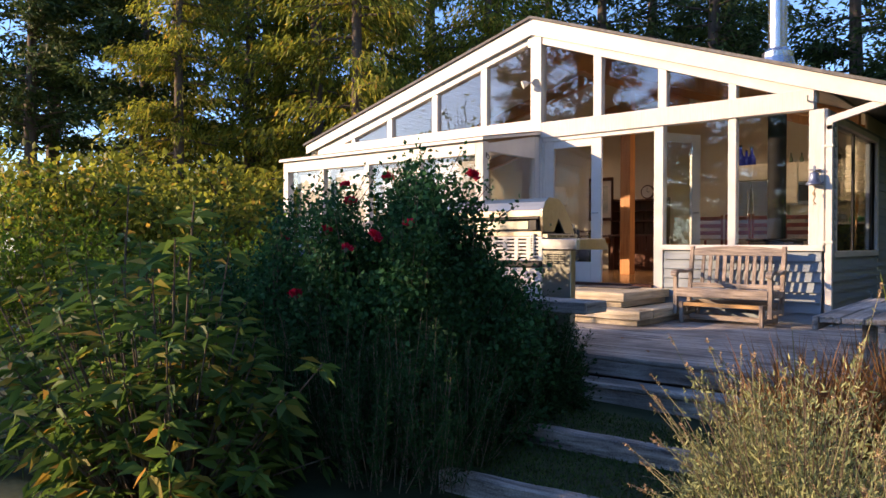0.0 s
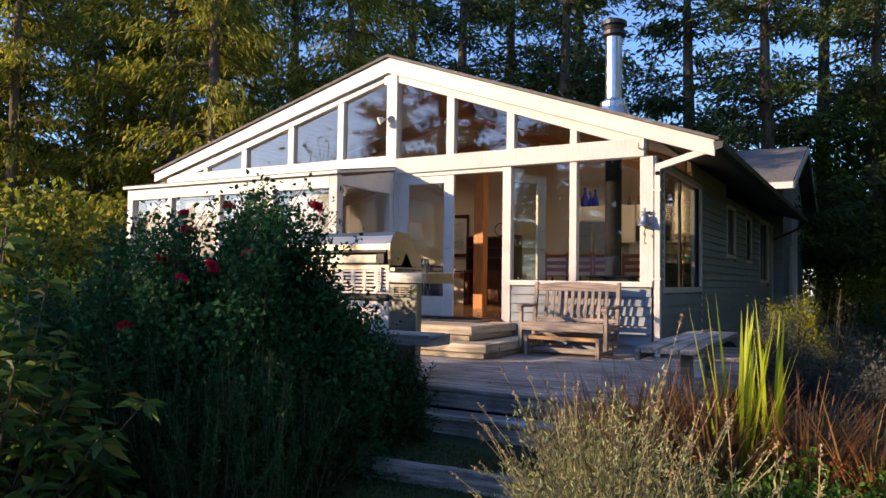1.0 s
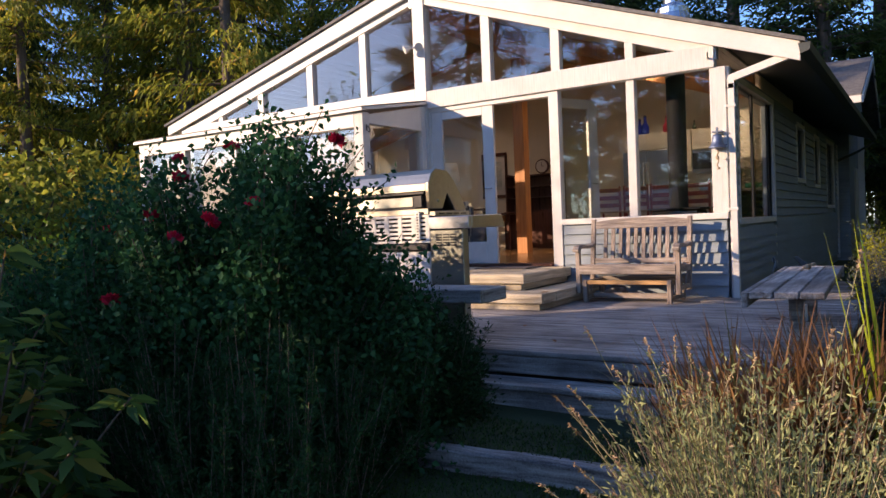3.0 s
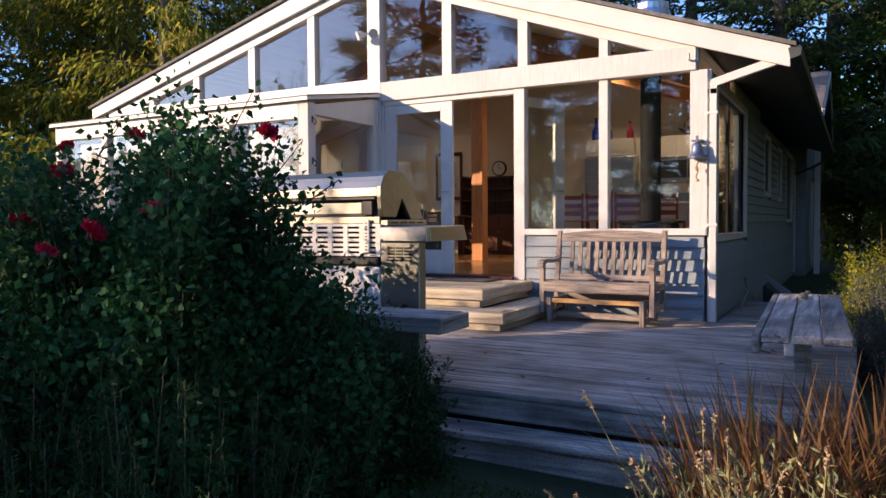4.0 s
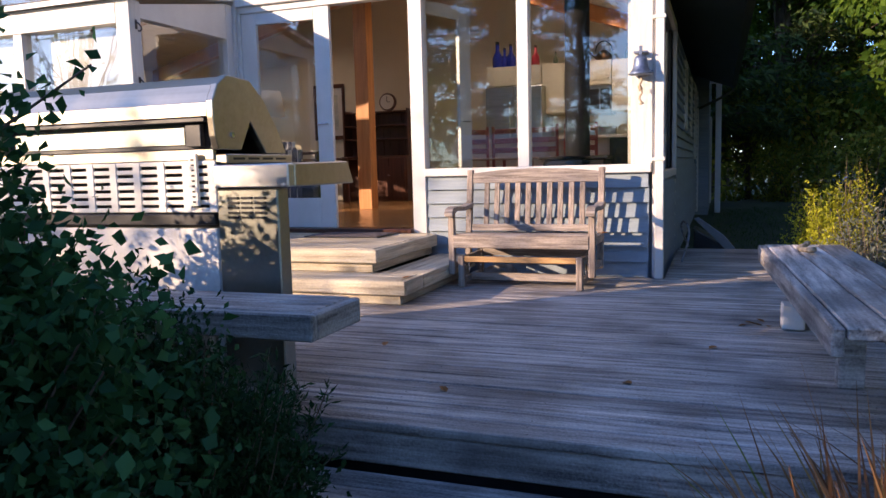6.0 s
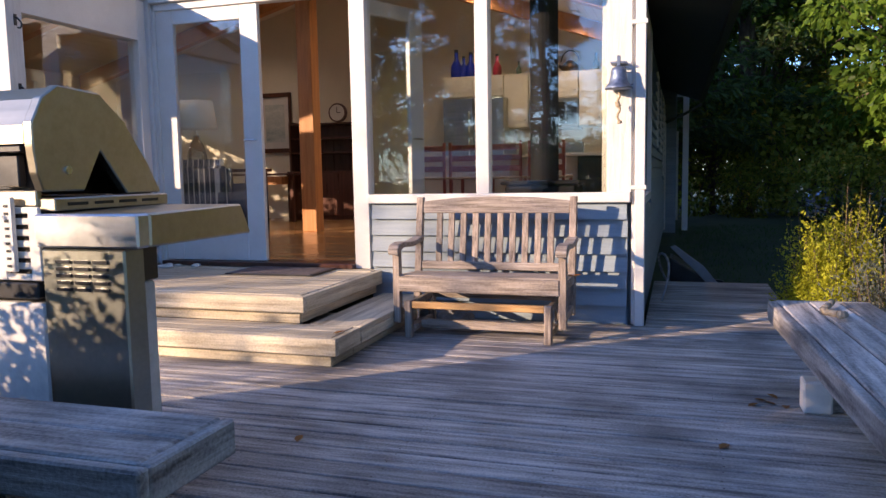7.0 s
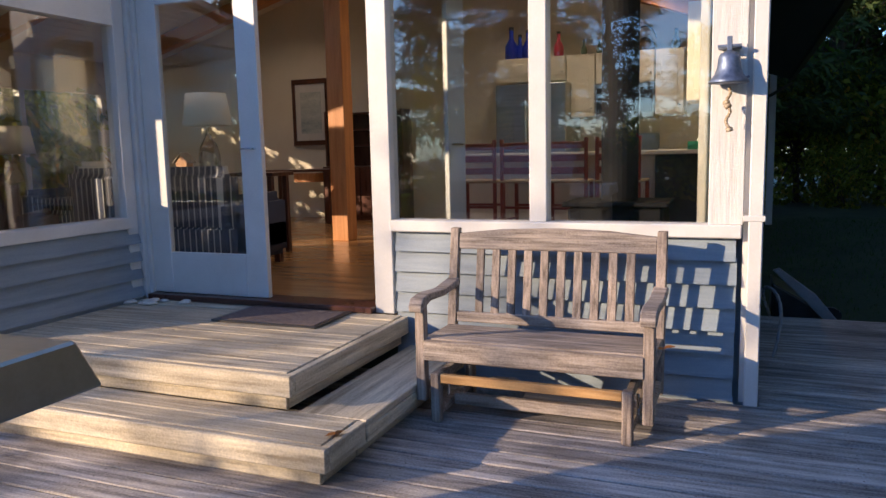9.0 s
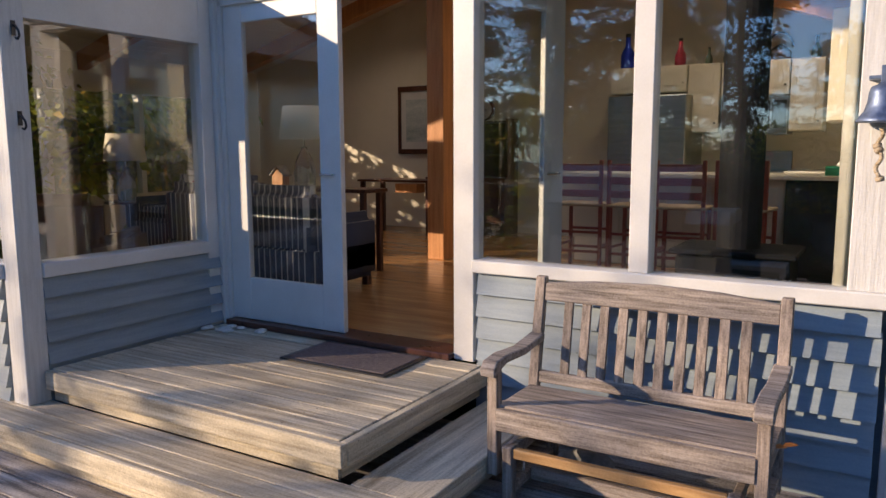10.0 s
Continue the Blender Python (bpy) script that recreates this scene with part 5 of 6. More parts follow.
curtain(0.46, 1.0, -0.22, Z0 + 0.004, 2.50, "pale curtain drawn back at the side window", along="y")
curtain(-8.9, -8.35, 0.5, Z0 + 0.004, 2.5, "pale curtain beside the sun room")
for i, (a, b) in enumerate(zip(muls, muls[1:])):
    bl = thing("roller_blind", ((a + b) / 2, SR_Y + 0.16, 2.2), "white roller blind drawn down inside the window", "blind", "sun room blinds")
    w = (b - a) / 2 - 0.06
    part("fabric", box(-w, w, 0, 0.004, -1.15, -0.03, 0), BLIND, bl)
    part("roller", rod(bmesh.new(), (-w, 0.005, -0.02), (w, 0.005, -0.02), 0.018), WHITE, bl)

# recessed downlights in the sloping ceiling, switched on
GLOW, nt, bs, N, L = nodes_of("downlight_glow")
bs.inputs["Emission Color"].default_value, bs.inputs["Emission Strength"].default_value = (1.0, 0.80, 0.55, 1), 8.0
# last two, over the living room, are unseen and added to brighten it
for x, y in ((-2.7, 2.9), (-1.4, 2.9), (-2.4, 4.7), (-1.0, 4.6), (-5.6, 2.0), (-6.2, 4.4)):
    z = roof_z(x) - 0.135
    dl = thing("downlight", (x, y, z), "small lit recessed downlight in the board ceiling", "ceiling light", "downlights")
    part("trim_ring", lathe([(0.055, -0.004), (0.07, -0.004), (0.07, 0.006), (0.055, 0.006)], 20), WHITE, dl)
    part("bulb", lathe([(0.05, -0.001), (0.05, 0.004)], 16), GLOW, dl, "glowing bulb face")
    lamp = new("downlight_lamp", bpy.data.lights.new("downlight_lamp", "SPOT"))
    lamp.data.energy, lamp.data.color, lamp.data.spot_size, lamp.data.spot_blend, lamp.data.shadow_soft_size = 17.0, (1.0, 0.80, 0.56), radians(140), 0.8, 0.05
    lamp.location = (x, y, z - 0.02)

# ---- ground ----
def ground_z(x, y):
    """The garden falls gently away from the deck; grass terraces before the steps."""
    z = -0.30
    if y < DECK_F - 0.28:
        z = -0.36
    if y < -5.02:
        z = -0.48
    if y < -5.92:
        z = -0.60
    if x < -1.9 or x > 1.3:
        t = max(0.0, min(1.0, (-y - 3.0) / 4.0))
        z = -0.25 - 0.35 * t
    far = max(0.0, math.hypot(x, y + 2) - 14)
    return z - far * 0.01 + 0.03 * noise.noise((x * 0.5, y * 0.5, 0))


ticks = sorted({round(v, 3) for v in list(np.linspace(-14, 14, 113)) + [-400, -150, -60, -35, -25, -18, 18, 25, 35, 60, 150, 400]})
yt = sorted(set(ticks) | {-4.44, -4.42, -5.03, -5.01, -5.93, -5.91})
bm = bmesh.new()
grid = [[bm.verts.new((x, y, ground_z(x, y))) for x in ticks] for y in yt]
for j in range(len(yt) - 1):
    for i in range(len(ticks) - 1):
        bm.faces.new((grid[j][i], grid[j][i + 1], grid[j + 1][i + 1], grid[j + 1][i]))
solo("ground", bm, SOIL, "dark mossy garden ground and lawn", "ground", kind="structure", smooth=True)

# ---- plants ----
RNG = np.random.default_rng(11)
LEAF_CEDAR = leaf_material("cedar_leaf", (0.09, 0.12, 0.018), (0.34, 0.36, 0.05), 0.5, 0.5, gold=(0.55, 0.34, 0.06))
LEAF_FIR = leaf_material("fir_needles", (0.028, 0.056, 0.020), (0.11, 0.155, 0.042), 0.3, 0.55)
LEAF_MAPLE = leaf_material("broad_leaf", (0.045, 0.10, 0.013), (0.16, 0.26, 0.03), 0.5, 0.45)
LEAF_ROSE = leaf_material("rose_leaf", (0.012, 0.055, 0.020), (0.05, 0.165, 0.055), 0.3, 0.6)
LEAF_RHODO = leaf_material("rhododendron_leaf", (0.035, 0.09, 0.025), (0.16, 0.26, 0.05), 0.4, 0.5, gold=(0.50, 0.26, 0.05))
LEAF_ROSEMARY = leaf_material("rosemary_leaf", (0.010, 0.038, 0.012), (0.032, 0.085, 0.026), 0.15, 0.8)
LEAF_LAVENDER = leaf_material("lavender_leaf", (0.12, 0.16, 0.08), (0.40, 0.43, 0.20), 0.25, 0.7)
STALK = leaf_material("dry_stalk", (0.30, 0.27, 0.15), (0.56, 0.48, 0.28), 0.2, 0.7)
BUD = leaf_material("dry_flower_head", (0.30, 0.20, 0.12), (0.52, 0.38, 0.24), 0.2, 0.8)
LEAF_RED = leaf_material("russet_blade", (0.14, 0.062, 0.030), (0.32, 0.18, 0.085), 0.4, 0.5, gold=(0.10, 0.16, 0.03))
LEAF_IRIS = leaf_material("sword_leaf", (0.20, 0.34, 0.02), (0.46, 0.56, 0.05), 0.5, 0.4)
LEAF_COVER = leaf_material("ground_cover_leaf", (0.04, 0.13, 0.02), (0.14, 0.30, 0.04), 0.35, 0.45)
LEAF_YELLOW = leaf_material("golden_heath_leaf", (0.26, 0.29, 0.02), (0.58, 0.57, 0.05), 0.45, 0.55)
LEAF_GREY = leaf_material("grey_sage_leaf", (0.05, 0.06, 0.05), (0.13, 0.14, 0.11), 0.25, 0.7)
GRASS = leaf_material("lawn_blade", (0.020, 0.05, 0.010), (0.06, 0.12, 0.02), 0.35, 0.5)
PETAL = leaf_material("rose_petal", (0.45, 0.008, 0.03), (0.78, 0.03, 0.08), 0.35, 0.45)
TWIG = surface("twig_bark", (0.07, 0.05, 0.035), (0.2, 0.15, 0.11), (20, 20, 20), 0.85, bump=0.3)


def unit(v):
    return v / np.maximum(np.linalg.norm(v, axis=1, keepdims=True), 1e-9)


def raw_mesh(name, verts, tris, material):
    me = bpy.data.meshes.new(name)
    me.vertices.add(len(verts))
    me.vertices.foreach_set("co", np.asarray(verts, np.float32).ravel())
    me.loops.add(tris.size)
    me.loops.foreach_set("vertex_index", tris.ravel().astype(np.int32))
    me.polygons.add(len(tris))
    me.polygons.foreach_set("loop_start", np.arange(0, tris.size, 3, dtype=np.int32))
    me.update(calc_edges=True)
    me.materials.append(material)
    return me


def leaves(name, pos, way, length, width, material, fold=0.25, droop=0.15):
    """Pointed leaves, folded along the midrib: one at each place, along each way."""
    n = len(pos)
    way = unit(way)
    side = unit(np.cross(way, RNG.normal(size=(n, 3))))
    up = np.cross(side, way)
    length = np.broadcast_to(np.asarray(length, float).reshape(-1, 1), (n, 1))
    width = np.broadcast_to(np.asarray(width, float).reshape(-1, 1), (n, 1))
    mid = pos + way * length * 0.45
    tip = pos + way * length - np.array([0, 0, 1]) * length * droop
    left = mid + side * width * 0.5 + up * width * fold
    right = mid - side * width * 0.5 + up * width * fold
    v = np.stack([pos, left, tip, right], 1).reshape(-1, 3)
    i = np.arange(n)[:, None] * 4
    t = np.concatenate([i + [0, 1, 2], i + [0, 2, 3]], 1).reshape(-1, 3)
    return raw_mesh(name, v, t, material)


def blades(name, base, way, length, width, bend, material, steps=4):
    """Long strap leaves that arch over: each is a strip of a few pieces."""
    n = len(base)
    way = unit(way)
    flat = way * np.array([1, 1, 0])
    flat = unit(flat + 1e-6)
    side = np.stack([-flat[:, 1], flat[:, 0], np.zeros(n)], 1)
    length = np.broadcast_to(np.asarray(length, float).reshape(-1, 1), (n, 1))
    width = np.broadcast_to(np.asarray(width, float).reshape(-1, 1), (n, 1))
    bend = np.broadcast_to(np.asarray(bend, float).reshape(-1, 1), (n, 1))
    rows = []
    for k in range(steps + 1):
        s = k / steps
        c = base + way * length * s + (flat * 0.55 - np.array([0, 0, 0.75])) * length * bend * s * s
        w = width * (1 - s ** 2.2) * 0.5 + 0.0004
        rows += [c - side * w, c + side * w]
    v = np.stack(rows, 1).reshape(-1, 3)
    m = 2 * (steps + 1)
    i = np.arange(n)[:, None] * m
    t = np.concatenate([i + [2 * k, 2 * k + 1, 2 * k + 3] for k in range(steps)] + [i + [2 * k, 2 * k + 3, 2 * k + 2] for k in range(steps)], 1).reshape(-1, 3)
    return raw_mesh(name, v, t, material)


def sticks(name, a, b, r0, r1, material, n=4):
    """Thin tapered twigs from a to b."""
    k = len(a)
    d = unit(b - a)
    u = unit(np.cross(d, np.tile([0.3, 0.2, 0.93], (k, 1)) + RNG.normal(size=(k, 3)) * 0.1))
    w = np.cross(d, u)
    r0 = np.broadcast_to(np.asarray(r0, float).reshape(-1, 1), (k, 1))
    r1 = np.broadcast_to(np.asarray(r1, float).reshape(-1, 1), (k, 1))
    ring = []
    for c, r in ((a, r0), (b, r1)):
        for j in range(n):
            ang = 2 * math.pi * j / n
            ring.append(c + (u * math.cos(ang) + w * math.sin(ang)) * r)
    v = np.stack(ring, 1).reshape(-1, 3)
    i = np.arange(k)[:, None] * 2 * n
    t = np.concatenate([i + [j, (j + 1) % n, n + (j + 1) % n] for j in range(n)] + [i + [j, n + (j + 1) % n, n + j] for j in range(n)], 1).reshape(-1, 3)
    return raw_mesh(name, v, t, material)


def conifer(name, height, spread, bare, fronds, material, droop, label, size=0.42, at=(0, 0, 0)):
    """A trunk, whorls of limbs and hanging sprays."""
    tree = thing(name, at, label, "tree", "conifers round the house")
    bm = bmesh.new()
    pts = [Vector((0.12 * math.sin(k * 1.7) * k / 8, 0.12 * math.cos(k * 2.1) * k / 8, height * k / 8)) for k in range(9)]
    for k in range(8):
        rod(bm, pts[k], pts[k + 1], height * 0.017 * (1 - k / 8.5), height * 0.017 * (1 - (k + 1) / 8.5), 9, False)
    part("trunk", bm, BARK, tree, smooth=True)
    nl = int(height * 6)
    z = bare * height + (1 - bare) * height * RNG.random(nl) ** 0.9
    ang = RNG.random(nl) * 2 * math.pi
    reach = spread * (1 - (z / height) ** 1.4) * RNG.uniform(0.55, 1.1, nl) + 0.25
    root = np.stack([np.zeros(nl), np.zeros(nl), z], 1)
    out = np.stack([np.cos(ang), np.sin(ang), np.full(nl, 0.18) - droop * 0.5], 1)
    end = root + out * reach[:, None]
    part("branchwork", sticks("branchwork", root, end, 0.012 + 0.018 * reach, 0.006, BARK, 4), BARK, tree)["kind"] = "stuff"
    pick = RNG.choice(nl, fronds, p=reach / reach.sum())
    s = RNG.random(fronds) ** 0.6
    pos = root[pick] + (end - root)[pick] * s[:, None]
    jitter = RNG.normal(size=(fronds, 3)) * np.array([0.22, 0.22, 0.13]) * (0.5 + spread * 0.22)
    pos = pos + jitter
    way = out[pick] * np.array([1, 1, 1]) * 0.8 + RNG.normal(size=(fronds, 3)) * 0.55 + np.array([0, 0, -droop])
    ln = size * RNG.uniform(0.5, 1.3, fronds)
    part("crown", leaves("crown", pos, way, ln, ln * RNG.uniform(0.22, 0.36, fronds), material, 0.2, 0.25), material, tree)
    return tree


def broad_tree(name, height, spread, count, material, label, at, size=0.13, low=0.25, group="garden trees", limb=0.008):
    tree = thing(name, at, label, "tree", group)
    bm = bmesh.new()
    rod(bm, (0, 0, 0), (0.1, 0.05, height * 0.5), height * 0.025, height * 0.016, 9, False)
    part("trunk", bm, BARK, tree, smooth=True)
    k = 46
    c = RNG.normal(size=(k, 3))
    c = unit(c) * RNG.random((k, 1)) ** 0.35
    centre = c * np.array([spread, spread, height * (1 - low) / 2]) + np.array([0, 0, height * (1 + low) / 2])
    root = np.tile([0.05, 0.03, height * 0.35], (k, 1)) + np.array([0, 0, 1]) * RNG.uniform(-0.1, 0.15, (k, 1)) * height
    part("branchwork", sticks("branchwork", root, centre, height * limb, 0.012, BARK, 5), BARK, tree)["kind"] = "stuff"
    pick = RNG.integers(0, k, count)
    off = unit(RNG.normal(size=(count, 3))) * RNG.random((count, 1)) ** 0.4 * spread * 0.36
    pos = centre[pick] + off * np.array([1, 1, 0.75])
    way = off + RNG.normal(size=(count, 3)) * spread * 0.12 - np.array([0, 0, spread * 0.08])
    ln = size * RNG.uniform(0.6, 1.3, count)
    part("crown", leaves("crown", pos, way, ln, ln * 0.62, material, 0.15, 0.1), material, tree)
    return tree


def shoot_points(centre, radius, count, base):
    """Ends of shoots on an uneven dome."""
    d = unit(RNG.normal(size=(count, 3)) * [1, 1, 0.8] + [0, 0, 0.35])
    d[:, 2] = np.abs(d[:, 2]) * 0.97 + 0.03
    r = RNG.uniform(0.7, 1.08, (count, 1)) * (1 + 0.14 * np.sin(d[:, :1] * 7 + d[:, 1:2] * 5))
    end = np.array([centre[0], centre[1], base]) + d * r * np.array(radius)
    root = np.array([centre[0], centre[1], base]) + np.concatenate([d[:, :2] * np.array(radius[:2]) * 0.35, np.zeros((count, 1))], 1)
    return root, end


def bush(name, centre, radius, base, shoots, per, ln, wd, material, label, category="shrub", group="", fill=0.55, twig=0.006, droop=0.1, spread=0.10):
    """Shoots on a dome, each clothed with leaves."""
    b = thing(name, (0, 0, 0), label, category, group)
    root, end = shoot_points(centre, radius, shoots, base)
    part("branchwork", sticks("branchwork", root, root + (end - root) * 0.93, twig, twig * 0.4, TWIG, 4), TWIG, b)["kind"] = "stuff"
    m = shoots * per
    pick = np.repeat(np.arange(shoots), per)
    s = 1 - RNG.random(m) ** 1.3 * fill
    pos = root[pick] + (end - root)[pick] * s[:, None] + RNG.normal(size=(m, 3)) * spread
    way = unit((end - root)[pick]) * 0.6 + RNG.normal(size=(m, 3)) * 0.6
    l = ln * RNG.uniform(0.6, 1.3, m)
    part("foliage", leaves("foliage", pos, way, l, l * wd / ln, material, 0.2, droop), material, b)
    return b, root, end


# far trees: three kinds, then copies
cedar = conifer("cedar_tree", 17, 3.4, 0.05, 21000, LEAF_CEDAR, 0.6, "tall cedar with drooping golden-green sprays", 0.22, (-14.6, 4.4, -0.5))
fir = conifer("fir_tree", 21, 3.6, 0.10, 14500, LEAF_FIR, 0.15, "tall dark fir behind the house", 0.30, (-8.0, 17.5, -0.5))
pine = conifer("fir_tree", 16, 2.9, 0.30, 12000, LEAF_FIR, 0.05, "open fir with a bare lower trunk", 0.27, (-20.0, 2.0, -0.6))
spots = [(cedar, -11.6, 8.6, 0.92), (cedar, -15.8, 7.5, 1.05), (cedar, -18.5, 4.8, 0.95), (cedar, -11.8, 3.4, 0.8), (cedar, -14.0, 12.5, 1.1), (cedar, -19.5, 10.5, 1.15),
         (fir, -11.5, 15.5, 0.95), (fir, -15.5, 18.0, 1.05), (fir, -4.0, 20.5, 1.05), (fir, -0.8, 17.5, 0.9), (fir, -20.5, 16.0, 1.1), (fir, -13.0, 23.0, 1.15),
         (fir, 2.4, 20.5, 0.95), (fir, 4.8, 22.5, 1.0), (cedar, 6.8, 19.5, 1.0), (fir, -9.8, 24.0, 1.2), (fir, 0.5, 25.0, 1.15), (cedar, 10.0, 22.0, 1.15), (fir, 8.0, 27.0, 1.1),
         (cedar, 13.5, 18.5, 1.1), (fir, 12.8, 25.0, 1.1), (cedar, 4.2, 28.0, 1.2), (fir, -25.0, 6.0, 1.2), (fir, -26.5, 12.0, 1.2), (pine, -22.0, -0.6, 0.95), (pine, -25.0, 1.2, 1.1), (pine, -27.5, -2.2, 1.1), (cedar, -16.6, 1.2, 0.7),
         (cedar, 17.0, 13.5, 1.0), (fir, 18.5, 20.0, 1.2),
         # out of view, added to block sky light from the east wall
         (cedar, 7.6, -4.5, 0.9), (cedar, 7.2, -1.0, 0.95), (cedar, 7.4, 2.4, 1.0), (fir, 7.6, 5.8, 0.95), (cedar, 8.0, 8.8, 1.0)]
for i, (src, x, y, s) in enumerate(spots):
    c = copy_thing(src, pose(x, y, -0.6, 0, 0, i * 67 % 360))
    c.scale = (s, s, s * (0.92 + 0.05 * (i % 4)))
# shore trees behind the path, out of view: first for shade, rest for reflections
for i, (x, y, s) in enumerate(((-16.8, -18.4, 0.7), (-35.0, -45.0, 1.3), (-3.2, -15.0, 0.6), (-31.0, -47.0, 1.5), (-6.6, -18.4, 0.75), (-26.5, -44.0, 1.25), (-10.8, -22.6, 0.8), (-20.0, -46.0, 1.4), (-0.6, -19.0, 0.7), (-15.5, -48.0, 1.2), (-11.5, -44.0, 1.3), (5.0, -20.0, 0.9), (10.0, -15.0, 0.9), (13.0, -9.0, 0.95))):
    c = copy_thing(pine if i % 2 == 0 else fir, pose(x, y, -0.9, 0, 0, i * 101 % 360))
    c.scale = (s, s, s)

maple = broad_tree("maple_tree", 7.5, 2.6, 9000, LEAF_MAPLE, "leafy green broadleaf tree at the edge of the lawn", (5.6, 13.5, -0.5), 0.19, 0.28)
for i, (x, y, s) in enumerate(((7.8, 12.0, 1.0), (2.6, 21.0, 1.1), (9.6, 9.0, 1.05), (9.8, 14.0, 1.2))):
    c = copy_thing(maple, pose(x, y, -0.5, 0, 0, 80 * i + 40))
    c.scale = (s, s, s)
# two unseen thin trees, added to dapple the sun on porch and facade
broad_tree("dapple_tree", 7.6, 2.3, 280, LEAF_MAPLE, "unseen thin half-bare tree added to dapple the sunlight", (-14.8, -11.3, -0.9), 0.17, 0.25, limb=0.003)
broad_tree("dapple_tree", 5.2, 1.7, 260, LEAF_MAPLE, "unseen thin half-bare tree added to dapple the sunlight", (-9.2, -9.3, -0.8), 0.14, 0.3, limb=0.004)
under = broad_tree("understory_shrub", 2.6, 1.3, 3600, LEAF_CEDAR, "tall golden-green shrub under the trees", (-9.6, -2.6, -0.45), 0.13, 0.02, "understory")
for i, (x, y, s) in enumerate(((-11.0, -0.6, 1.2), (-10.6, -4.2, 1.1), (-12.5, -2.6, 1.3), (-10.3, 1.6, 1.3), (-13.8, -4.6, 1.3), (-11.4, 4.6, 1.4), (3.6, 11.5, 0.8), (6.3, 8.6, 0.9), (1.4, 20.0, 1.6), (3.4, 19.2, 1.5), (5.4, 19.6, 1.7), (7.6, 18.6, 1.5), (9.8, 18.0, 1.6), (12.0, 16.5, 1.6), (2.2, 17.6, 0.8))):
    c = copy_thing(under, pose(x, y, -0.45, 0, 0, 71 * i + 30))
    c.scale = (s, s, s)
# unseen shrub row, added to hide the bright horizon mirrored in the glass
for i in range(26):
    x = -34 + 2.1 * i
    c = copy_thing(under, pose(x, -27 - 4.0 * math.sin(i * 1.9), -0.9, 0, 0, 53 * i))
    k = 1.35 + 0.3 * math.sin(i * 2.7)
    c.scale = (1.25 * k, 1.25 * k, k)
# ---- rose bush ----
def rose_flower(at, s, i):
    f = thing("rose", at, "deep pink-red rose in bloom on the bush", "flower", "roses on the bush")
    pos, way = [], []
    for ring, (k, tilt) in enumerate(((5, 0.25), (6, 0.7), (7, 1.25))):
        for j in range(k):
            a = 2 * math.pi * (j + 0.4 * ring) / k
            way.append((math.cos(a) * tilt, math.sin(a) * tilt, 1.0))
            pos.append((math.cos(a) * 0.006 * ring, math.sin(a) * 0.006 * ring, 0))
    part("petals", leaves("petals", np.array(pos), np.array(way), s, s * 0.95, PETAL, 0.3, 0.0), PETAL, f)
    part("calyx", lathe([(0.004, -0.03), (0.012, -0.012), (0.015, 0.004), (0.006, 0.01)], 8), TWIG, f)
    f.rotation_euler = (0.5 + 0.2 * math.sin(i), 0.25 * math.cos(i * 2), i)


b, r, e = bush("rose_bush", (-1.78, -5.38), (1.05, 0.82, 1.92), -0.5, 720, 185, 0.046, 0.032, LEAF_ROSE, "large dark green rose bush with a few red blooms", "rose bush", twig=0.008, spread=0.075)
# last three stand hidden behind the main bush, added to shade the barbecue
for name, c, rad in (("rose_bush", (-1.42, -5.0), (0.44, 0.34, 1.86)), ("rose_bush", (-2.85, -5.75), (0.9, 0.7, 1.48)), ("rose_bush", (-2.25, -4.60), (0.46, 0.27, 1.56)), ("rose_bush", (-3.05, -4.62), (0.6, 0.28, 1.30)), ("rose_bush", (-2.4, -4.42), (0.5, 0.2, 1.45))):
    bush(name, c, rad, -0.4, 260, 125, 0.042, 0.03, LEAF_ROSE, "rose bush in the shaded bed beside the deck", "rose bush", twig=0.007, spread=0.07)
# long arching shoots above the bush
tips = np.array([(-1.35, -4.7, 1.55), (-1.55, -4.85, 1.78), (-1.95, -4.9, 1.72), (-2.5, -4.9, 1.7), (-2.9, -5.1, 1.66), (-2.1, -5.2, 1.62), (-1.2, -4.6, 1.35)])
tips = tips + [(0.22, -0.26, -0.10)]
roots = tips * [1, 1, 0] + [(-0.35, -0.15, 1.0)]
sh = thing("rose_shoots", (0, 0, 0), "long arching rose shoots with sparse leaves", "rose shoots")
part("branchwork", sticks("branchwork", roots, tips, 0.006, 0.003, TWIG), TWIG, sh)["kind"] = "stuff"
pick = np.repeat(np.arange(len(tips)), 34)
s = RNG.random(len(pick))
pos = roots[pick] + (tips - roots)[pick] * s[:, None] + RNG.normal(size=(len(pick), 3)) * 0.045
part("foliage", leaves("foliage", pos, RNG.normal(size=(len(pick), 3)) + [0, 0, 0.3], 0.05, 0.032, LEAF_ROSE), LEAF_ROSE, sh)
blooms = [(-1.22, -5.82, 1.08), (-1.87, -5.78, 1.26), (-1.44, -5.95, 0.99), (-1.64, -6.02, 0.91), (-2.0, -5.9, 1.04), (-2.05, -6.15, 0.56), (-2.23, -5.5, 1.42), (-1.9, -5.35, 1.47), (-1.2, -5.15, 1.46), (-2.9, -5.6, 0.98)]
for i, p in enumerate(blooms):
    rose_flower(p, 0.048 + 0.008 * (i % 3), i)

